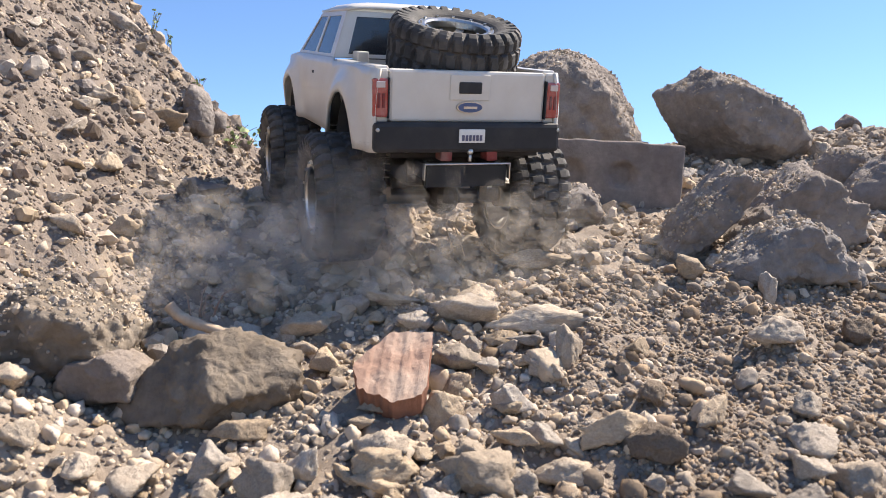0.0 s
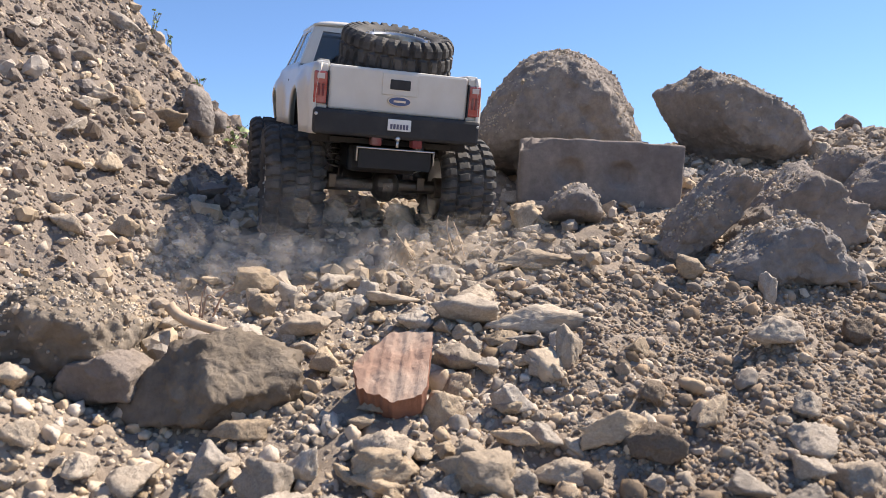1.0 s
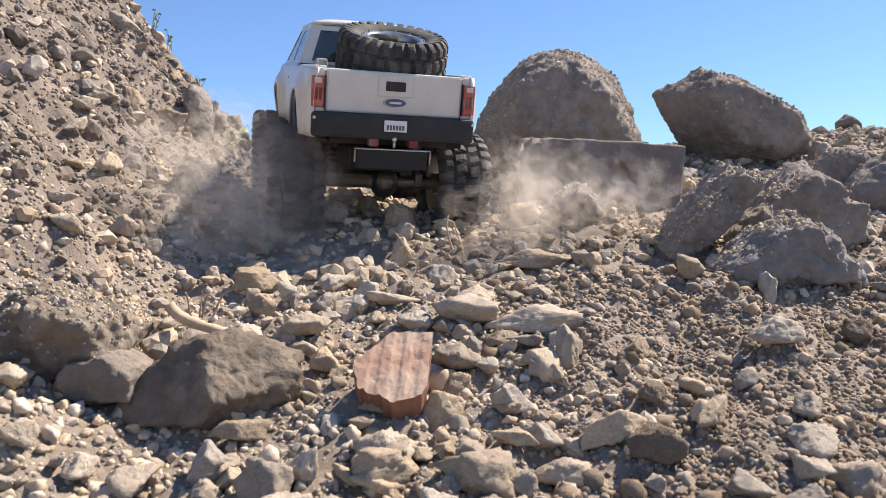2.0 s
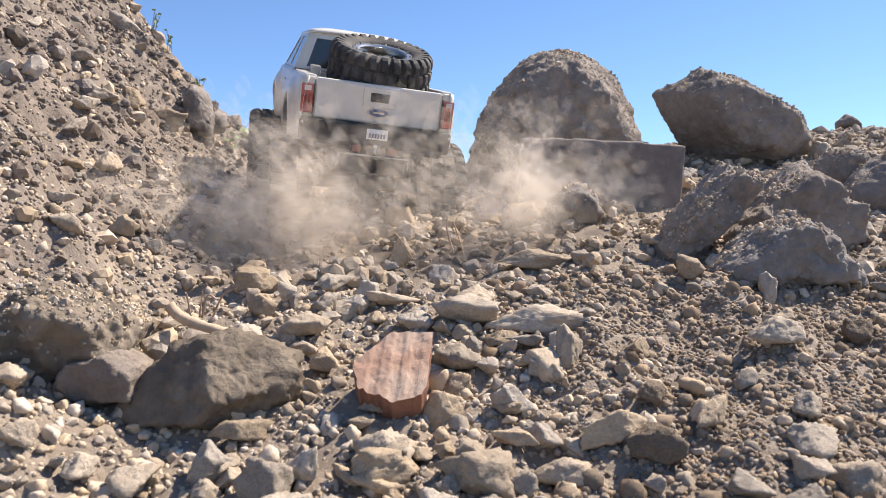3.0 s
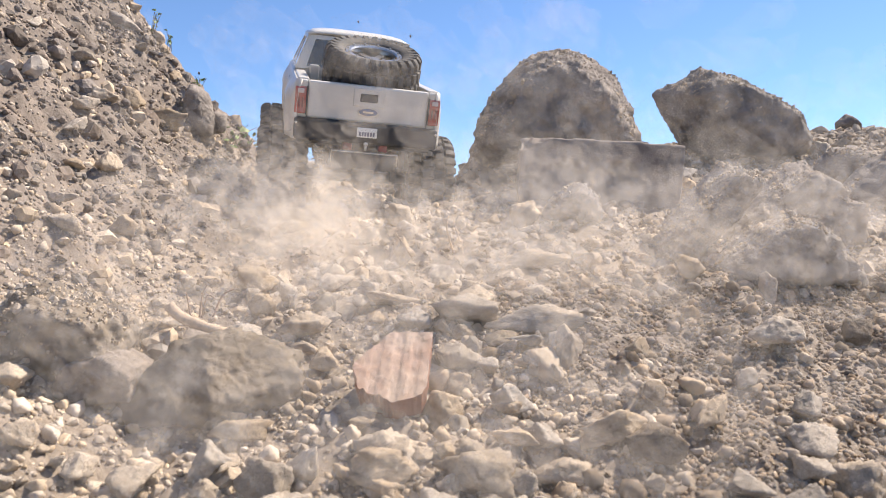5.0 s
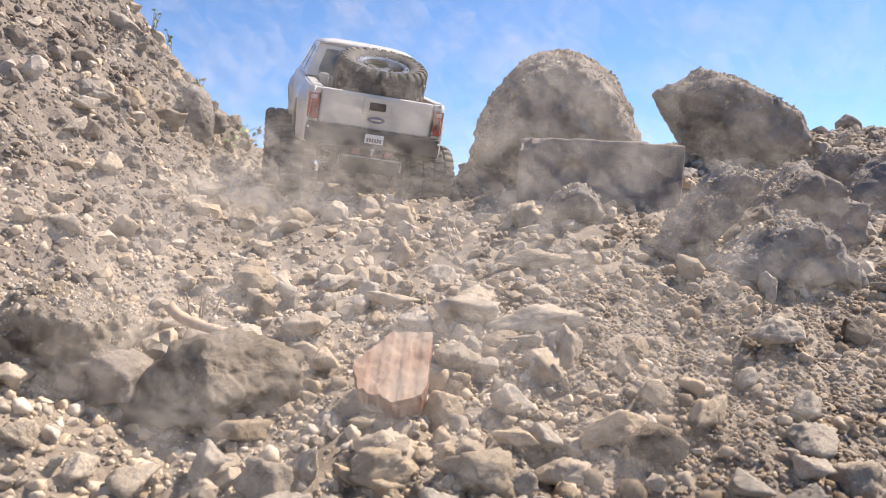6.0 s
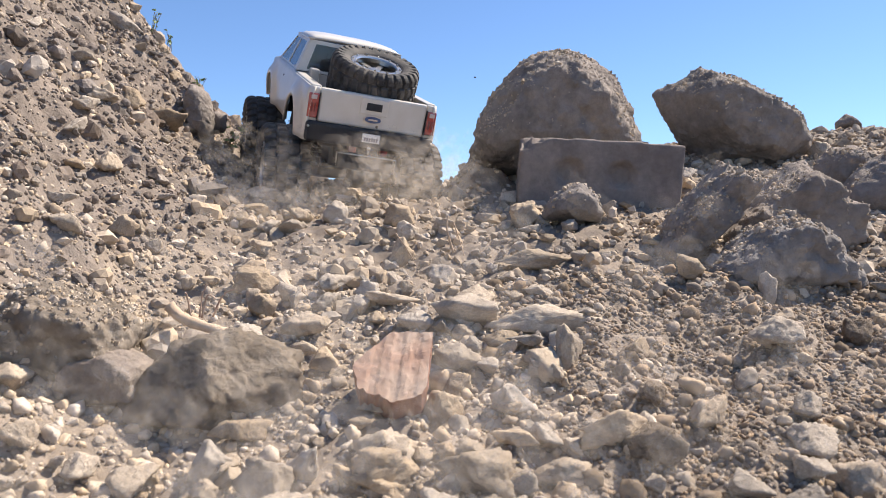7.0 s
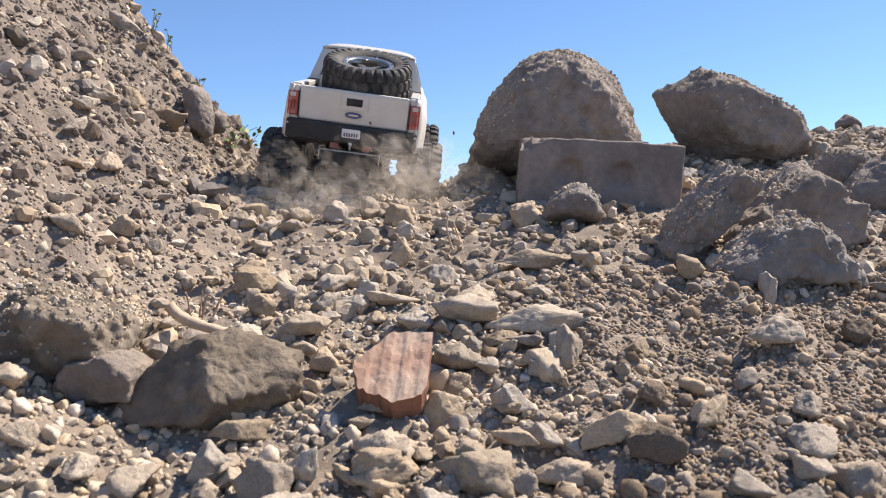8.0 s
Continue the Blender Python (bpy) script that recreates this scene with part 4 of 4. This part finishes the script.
    # chassis
    for s in (-1, 1):
        bm = bmesh.new()
        box(bm, s * 0.030, s * 0.038, 0.01, 0.48, -0.108, -0.092)
        part("frame_rail", bm, STEEL, truck, "dark steel frame rail", bevel=0.001)
    for y in (0.02, 0.17, 0.30, 0.46):
        bm = bmesh.new()
        box(bm, -0.030, 0.030, y - 0.005, y + 0.005, -0.106, -0.095)
        part("cross_member", bm, STEEL, truck)
    bm = bmesh.new()
    box(bm, -0.027, 0.027, 0.18, 0.29, -0.110, -0.075)
    box(bm, -0.020, 0.020, 0.29, 0.36, -0.108, -0.078)
    part("gearbox", bm, PLASTIC, truck, "black gearbox housing", bevel=0.004)
    bm = bmesh.new()
    box(bm, -0.072, 0.072, 0.02, 0.17, -0.086, -0.080)
    part("under_tray", bm, PLASTIC, truck)
    # added dark mass: closes the see-through gap and stands in for deep shade
    bm = bmesh.new()
    box(bm, -0.046, 0.040, 0.05, 0.40, -0.122, -0.088)
    box(bm, -0.052, 0.052, 0.155, 0.345, -0.150, -0.120)
    part("battery_tray", bm, DEEP_BLACK, truck, "black box added under the body to darken the gap there", bevel=0.006)
    # tow frame under the bumper
    bm = bmesh.new()
    box(bm, -0.046, 0.046, -0.006, 0.0, -0.0900, -0.0882)
    for s in (-1, 1):
        box(bm, s * 0.046, s * 0.0445, -0.006, 0.0, -0.105, -0.0900)
    tow = part("tow_bar", bm, CHROME, truck, "thin bright tow frame", bevel=0.0008)
    bm = bmesh.new()
    box(bm, -0.0425, 0.0425, -0.003, 0.004, -0.112, -0.0908)
    part("skid_plate", bm, DEEP_BLACK, tow, "black skid plate")
    bm = bmesh.new()
    tube(bm, (0, -0.008, -0.086), (0, -0.008, -0.079), 0.0018)
    bmesh.ops.create_uvsphere(bm, u_segments=14, v_segments=10, radius=0.0034, matrix=pose(0, -0.008, -0.0765))
    part("tow_ball", bm, CHROME, tow, smoothed=True)
    for s in (-1, 1):
        bm = bmesh.new()
        box(bm, s * 0.018, s * 0.030, -0.008, 0.010, -0.086, -0.0755)
        part("tow_hook", bm, RED, tow, "red tow hook", bevel=0.002)
    # axles, one mesh each, with their housings
    axles = []
    for y in (REAR_Y, FRONT_Y):
        bm = bmesh.new()
        tube(bm, (-TRACK + 0.02, 0, 0), (TRACK - 0.02, 0, 0), 0.0085, 16)
        bmesh.ops.create_uvsphere(bm, u_segments=18, v_segments=12, radius=0.021, matrix=pose(0.012, 0, 0) @ Matrix.Diagonal((0.9, 1.05, 1, 1)))
        for s in (-1, 1):
            tube(bm, (s * (TRACK - 0.03), 0, 0), (s * (TRACK - 0.008), 0, 0), 0.0135, 16)
            box(bm, s * 0.052, s * 0.062, -0.012, 0.012, -0.004, 0.013)
        ax = part("axle", bm, STEEL, truck, "dark axle with a round differential housing", smoothed=False, bevel=0.001)
        ax.matrix_basis = pose(0, y, AXLE_Z)
        axles.append((ax, y))
        for s in (-1, 1):
            d = 1 if y < 0.2 else -1
            a, b = Vector((s * 0.057, y + 0.010 * d, AXLE_Z + 0.012)), Vector((s * 0.046, y + 0.030 * d, -0.070))
            bm = bmesh.new()
            tube(bm, a, b, 0.0028)
            tube(bm, a + (b - a) * 0.45, b, 0.0052, 14)
            shock = part("shock_absorber", bm, STEEL, truck, "coil-over shock absorber", smoothed=False)
            bm = bmesh.new()
            ring = []
            q = (b - a).to_track_quat("Z", "Y").to_matrix()
            for k in range(85):
                u, t = k / 84, k / 84 * 7 * 2 * math.pi
                c = a + (b - a) * (0.08 + 0.84 * u)
                e = q @ Vector((math.cos(t), math.sin(t), 0))
                up = q @ Vector((0, 0, 1))
                ring.append([bm.verts.new(c + e * (0.0082 + 0.001 * math.cos(w)) + up * 0.001 * math.sin(w)) for w in (0, 2.1, 4.2)])
            for r0, r1 in zip(ring, ring[1:]):
                for k in range(3):
                    bm.faces.new((r0[k], r0[(k + 1) % 3], r1[(k + 1) % 3], r1[k]))
            part("coil_spring", bm, CHROME, shock, smoothed=True)
            bm = bmesh.new()
            tube(bm, (s * 0.045, y + 0.012 * d, AXLE_Z - 0.006), (s * 0.026, y + 0.105 * d, -0.104), 0.0032)
            part("suspension_link", bm, STEEL, truck, smoothed=True)
    bm = bmesh.new()
    tube(bm, (0.012, REAR_Y + 0.02, AXLE_Z), (0, 0.2, -0.102), 0.0045)
    part("drive_shaft", bm, STEEL, truck, smoothed=True)
    bm = bmesh.new()
    tube(bm, (0.012, FRONT_Y - 0.02, AXLE_Z), (0, 0.3, -0.102), 0.0045)
    part("drive_shaft", bm, STEEL, truck, smoothed=True)
    wheels = []
    for y in (REAR_Y, FRONT_Y):
        for s in (-1, 1):
            wheels.append((wheel(truck, "wheel", "silver spoked wheel"), s, y))
    # spare: lies face up in the bed, leaning back
    spare = wheel(truck, "spare_wheel", "silver spare wheel lying face up in the bed")
    spare.matrix_basis = pose(0.009, 0.074, 0.014, 14, 0, 0) @ pose(0, 0, 0, 0, -90, 0)
    for s in (-1, 1):
        bm = bmesh.new()
        box(bm, s * 0.060, s * 0.074, 0.150, 0.172, -0.045, 0.012)
        part("bed_box", bm, PAINT, truck, "white box in the bed corner", bevel=0.002)
    return truck, wheels, axles


TRUCK, WHEELS, AXLES = build_truck()
TRUCK_ROWS = (
    (0.00, 0.027, 0.737, 0.471, 15.0, -3.0, 20.4),
    (0.20, 0.003, 0.797, 0.503, 9.2, 3.1, 23.3),
    (0.40, -0.004, 0.812, 0.490, 12.3, -0.0, 23.1),
    (0.60, -0.025, 0.842, 0.508, 10.2, 0.0, 21.7),
    (0.80, -0.052, 0.853, 0.505, 11.6, 1.2, 16.3),
    (1.00, -0.047, 0.870, 0.502, 11.1, 2.1, 17.3),
    (1.20, -0.052, 0.872, 0.501, 11.5, 0.8, 17.0),
    (1.50, -0.038, 0.889, 0.499, 13.2, 1.2, 17.7),
    (1.70, -0.047, 0.890, 0.507, 12.3, 0.7, 14.8),
    (2.80, -0.062, 0.928, 0.494, 16.8, -0.9, 24.3),
    (3.00, -0.077, 0.961, 0.505, 14.5, 4.2, 16.5),
    (3.20, -0.045, 0.980, 0.510, 12.6, 10.2, 14.9),
    (3.50, -0.065, 0.941, 0.496, 18.8, -4.0, 26.4),
    (3.80, -0.079, 0.967, 0.507, 14.5, 4.6, 13.8),
    (4.00, -0.068, 0.990, 0.525, 14.2, 7.3, 1.9),
    (4.20, -0.101, 1.016, 0.521, 14.5, 7.9, -3.4),
    (4.50, -0.079, 1.019, 0.509, 16.6, 3.5, 14.6),
    (4.70, -0.084, 1.021, 0.510, 17.0, 2.9, 15.7),
    (5.80, -0.121, 1.071, 0.539, 13.7, 6.9, 3.1),
    (6.00, -0.090, 1.088, 0.517, 16.1, 6.2, 15.2),
    (6.20, -0.102, 1.088, 0.519, 15.4, 3.2, 16.2),
    (6.50, -0.064, 1.116, 0.536, 12.7, 7.3, 24.1),
    (6.70, -0.127, 1.114, 0.540, 15.8, 0.3, 11.6),
    (7.00, -0.098, 1.129, 0.524, 18.8, 5.4, 21.0),
    (7.20, -0.117, 1.137, 0.529, 16.9, 6.1, 12.2),
    (7.40, -0.124, 1.121, 0.530, 14.9, 9.2, -0.5),
    (7.60, -0.123, 1.131, 0.543, 14.0, 4.2, 3.3),
    (8.00, -0.128, 1.128, 0.531, 14.1, 7.1, 3.0),
)


def truck_at(t):
    """The truck's pose, evenly between its rows."""
    i = max(k for k in range(len(TRUCK_ROWS)) if TRUCK_ROWS[k][0] <= t + 1e-6)
    a, b = TRUCK_ROWS[i], TRUCK_ROWS[min(i + 1, len(TRUCK_ROWS) - 1)]
    u = 0 if a[0] == b[0] else (t - a[0]) / (b[0] - a[0])
    return [p + (q - p) * u for p, q in zip(a, b)]


def drive():
    walk(TRUCK, [(r[0], pose(*r[1:])) for r in TRUCK_ROWS])
    steps = [0.1 * k for k in range(81)]
    level = [truck_at(t)[5] for t in steps]
    for ax, y in AXLES:
        part_roll = 0.45 if y > 0.2 else 0.30
        walk(ax, [(t, pose(0, y, AXLE_Z, 0, -max(-9, min(9, r * part_roll)), 0)) for t, r in zip(steps, level)])
    for ob, s, y in WHEELS:
        part_roll = 0.45 if y > 0.2 else 0.30
        rows, turn = [], 0.0
        for t, r in zip(steps, level):
            m = pose(0, y, AXLE_Z, 0, -max(-9, min(9, r * part_roll)), 0) @ pose(s * TRACK, 0, 0)
            if s < 0:
                m = m @ pose(0, 0, 0, 0, 0, 180)
            rows.append((t, m @ Matrix.Rotation(-turn if s > 0 else turn, 4, "X")))
            turn += radians(38 if (t < 0.75 or 1.05 < t < 1.75 or t > 2.5) else 12)
        walk(ob, rows)


# ---- dust thrown up by the wheels: clouds of loose grains ----
def grain_mesh(count, seed, puffs, flat=0.7):
    """Loose grains in a billowing cloud about one unit wide."""
    rng = np.random.default_rng(seed)
    centre = np.clip(rng.normal(size=(puffs, 3)), -1.6, 1.6) * (0.36, 0.36, 0.30 * flat)
    reach = rng.uniform(0.14, 0.36, puffs)
    share = reach ** 1.5
    k = rng.choice(puffs, count, p=share / share.sum())
    c = centre[k] + np.clip(rng.normal(size=(count, 3)), -1.7, 1.7) * reach[k][:, None] * (0.8, 0.8, 0.65)
    return c, rng


def dust_cloud(depth, size, seed, label="cloud of fine pale dust thrown up by the tyres", puffs=12, share=WISP, mat=DUST):
    """depth: how thick the dust is to look through, in optical depths."""
    radius = min(0.017, 0.30 * min(size[0], size[2]) ** 0.5 * 0.13 ** 0.5)
    count = int(0.7 * depth * size[0] * size[2] * 0.8 / (2 * share * math.pi * (radius * 0.55) ** 2))
    c, rng = grain_mesh(count, seed, puffs)
    c = c * np.array(size)
    d, f = ico(1)
    q = np.linalg.qr(rng.normal(size=(count, 3, 3)))[0]
    w = radius * rng.uniform(0.3, 0.8, count)
    lumps = np.stack([d * np.maximum(0.3, 1 + 0.5 * fbm(d * 1.9 + 5 * k, seed + k, 3))[:, None] * (1.45, 0.9, 0.75) for k in range(8)])
    v = np.einsum("nij,nkj->nki", q, lumps[np.arange(count) % 8]) * w[:, None, None] + c[:, None, :]
    f = (f[None] + len(d) * np.arange(count)[:, None, None]).reshape(-1, 3)
    ob = new("dust_cloud", mesh_of("dust_cloud", v.reshape(-1, 3), f, mat, True))
    return tagged(ob, label, "dust", kind="stuff")


HAZE = dust_cloud(0.42, (0.27, 0.10, 0.17), 1, "thin dust hanging under the truck")
LEFT_A = dust_cloud(1.1, (0.19, 0.08, 0.19), 2)
RIGHT_A = dust_cloud(0.95, (0.16, 0.10, 0.12), 3)
MIDDLE_A = dust_cloud(0.65, (0.34, 0.12, 0.20), 4)
COLUMN = dust_cloud(1.15, (0.14, 0.10, 0.24), 5, "tall plume of pale dust behind the truck")
WIDE = dust_cloud(0.55, (0.80, 0.14, 0.24), 6, "wide thin veil of dust and haze over the slope", 30, THIN, THIN_DUST)
LEFT_B = dust_cloud(0.5, (0.26, 0.12, 0.20), 7)
# hangs close before the camera; besides dust it imitates lens glare lifting dark tones
DUST_GLARE_VEIL = dust_cloud(0.27, (0.46, 0.09, 0.36), 8, "wide thin veil of dust and haze over the slope", 70, THIN, THIN_DUST)
RIGHT_B = dust_cloud(0.5, (0.22, 0.10, 0.12), 9)
LEFT_C = dust_cloud(0.26, (0.18, 0.10, 0.16), 10)

CLODS = []
CLOD_MESHES = []
for k in range(6):
    v, f = rock_verts(random_planes(RNG, 0.85, 1.2, 9), 2, 20.0, 90 + k, 0.08, 0.03)
    CLOD_MESHES.append(mesh_of("flying_clod", v / np.abs(v).max(), f, CLOD))


def clod(t0, start, speed, size, kind):
    """A small clod of earth flung up from the ground at t0."""
    ob = new("flying_clod", CLOD_MESHES[kind % 6])
    ob.scale = (size / 2, size / 2, size / 2)
    tagged(ob, "small dark clod of earth flung up by a tyre", "clod", "flung clods")
    CLODS.append((ob, t0, Vector(start), Vector(speed), kind))


rnd_clod = random.Random(5)
for t0, x, y in ((1.08, -0.13, 0.97), (1.22, 0.05, 0.97), (1.30, -0.13, 0.98), (1.34, 0.05, 0.97), (2.86, -0.17, 1.05), (3.05, -0.16, 1.05),
                 (3.36, -0.15, 1.03), (3.56, -0.16, 1.05), (3.62, 0.03, 1.08), (4.5, -0.18, 1.10), (6.4, -0.2, 1.2), (6.85, 0.0, 1.2), (7.05, 0.0, 1.22), (7.3, 0.0, 1.2), (7.4, 0.02, 1.2), (7.84, 0.02, 1.2)):
    for k in range(9):
        clod(t0 + 0.035 * k, (x + rnd_clod.uniform(-0.02, 0.02), y - 0.03, 0.3), (rnd_clod.uniform(-0.5, 0.6), rnd_clod.uniform(-0.9, 0.0), rnd_clod.uniform(1.2, 2.3)), rnd_clod.uniform(0.0022, 0.0062), rnd_clod.randint(0, 17))


def throw_clods():
    for ob, t0, start, speed, kind in CLODS:
        g = float(ground([start.x], [start.y])[0]) - 0.012
        rest = Vector((start.x, start.y, g))
        rows = [(0.0, Matrix.Translation(rest))]
        t = math.ceil(t0 * 30) / 30
        rows.append((t, Matrix.Translation(rest)))
        u = 0.0
        while t + u < 8.0:
            u += 1 / 15
            p = rest + speed * u + Vector((0, 0, -4.9 * u * u))
            low = float(ground([p.x], [p.y])[0]) - 0.004
            down = p.z < low
            if down:
                p.z = low
            rows.append((t + u, Matrix.Translation(p) @ pose(0, 0, 0, 400 * u * (0.6 + 0.05 * kind), 200 * u, 0)))
            if down:
                break
        if rows[-1][0] < 7.99:
            rows.append((8.0, rows[-1][1]))
        walk(ob, [r for r in rows if r[0] <= 8.0])


def drift():
    """The clouds rise out of the loose soil, drift and settle."""
    def go(ob, *rows):
        full = [(t, pose(x, y, z, 0, 0, a)) for t, x, y, z, a in rows]
        if full[0][0] > 0:
            full.insert(0, (0.0, full[0][1]))
        if full[-1][0] < 8:
            full.append((8.0, full[-1][1]))
        walk(ob, full)
    go(HAZE, (0, -0.085, 0.72, 0.30, 0), (0.5, -0.10, 0.77, 0.265, 8), (1.0, -0.11, 0.84, 0.275, 14), (1.4, -0.12, 0.86, 0.24, 18), (2.1, -0.12, 0.86, 0.02, 24))
    go(LEFT_A, (1.05, -0.15, 0.89, 0.0, 0), (1.2, -0.15, 0.89, 0.33, 10), (1.5, -0.17, 0.89, 0.36, 20), (1.7, -0.19, 0.90, 0.36, 26), (2.8, -0.26, 0.95, 0.30, 50), (3.4, -0.30, 0.95, 0.22, 60), (4.2, -0.34, 0.95, 0.05, 70))
    go(RIGHT_A, (1.15, 0.09, 0.95, 0.05, 0), (1.4, 0.105, 0.94, 0.33, 10), (1.7, 0.13, 0.94, 0.35, 20), (2.8, 0.12, 0.97, 0.36, 45), (3.5, 0.12, 0.97, 0.36, 60), (4.5, 0.2, 0.95, 0.30, 80), (5.6, 0.25, 0.95, 0.08, 95))
    go(MIDDLE_A, (2.2, -0.12, 0.93, 0.02, 0), (2.6, -0.13, 0.92, 0.33, 6), (2.8, -0.13, 0.92, 0.36, 10), (3.5, -0.12, 0.92, 0.35, 22), (4.5, -0.10, 0.91, 0.31, 36), (5.2, -0.07, 0.90, 0.22, 44), (6.2, -0.05, 0.90, 0.05, 56))
    go(COLUMN, (2.7, -0.15, 0.92, -0.05, 0), (3.0, -0.15, 0.92, 0.36, 12), (3.2, -0.17, 0.92, 0.32, 20), (3.5, -0.12, 0.90, 0.39, 34), (3.8, -0.15, 0.92, 0.38, 46), (4.5, -0.14, 0.96, 0.36, 60), (5.4, -0.20, 0.96, 0.24, 76), (6.2, -0.22, 0.96, 0.02, 90))
    go(WIDE, (2.9, 0.05, 0.80, -0.15, 0), (3.5, 0.04, 0.79, 0.12, 2), (4.0, 0.10, 0.78, 0.26, 4), (4.5, 0.15, 0.76, 0.31, 5), (5.2, 0.17, 0.76, 0.27, 7), (6.0, 0.14, 0.75, 0.13, 8), (6.6, 0.10, 0.75, -0.10, 12))
    go(LEFT_B, (3.6, -0.18, 1.0, 0.0, 0), (4.2, -0.20, 1.0, 0.35, 10), (4.7, -0.20, 1.0, 0.38, 18), (5.8, -0.24, 1.02, 0.37, 30), (6.5, -0.25, 1.02, 0.34, 38), (7.2, -0.27, 1.02, 0.28, 44), (8.0, -0.30, 1.02, 0.20, 50))
    go(DUST_GLARE_VEIL, (4.0, -0.02, 0.44, -0.25, 0), (4.7, -0.02, 0.44, 0.10, 1), (5.6, -0.02, 0.44, 0.29, 2), (6.1, -0.03, 0.44, 0.29, 3), (6.6, -0.05, 0.44, 0.25, 4), (7.1, -0.06, 0.44, 0.07, 5), (7.5, -0.07, 0.44, -0.04, 6), (8.0, -0.10, 0.44, -0.25, 7))
    go(RIGHT_B, (5.9, -0.02, 1.08, 0.1, 0), (6.3, -0.03, 1.08, 0.38, 10), (7.0, -0.05, 1.08, 0.385, 24), (7.4, 0.0, 1.10, 0.39, 32), (8.0, -0.05, 1.10, 0.385, 44))
    go(LEFT_C, (6.6, -0.22, 1.10, 0.1, 0), (7.0, -0.23, 1.10, 0.40, 10), (7.2, -0.24, 1.10, 0.42, 16), (7.6, -0.22, 1.10, 0.39, 24), (8.0, -0.18, 1.09, 0.37, 32))


def motions():
    drive()
    drift()
    throw_clods()


motions()
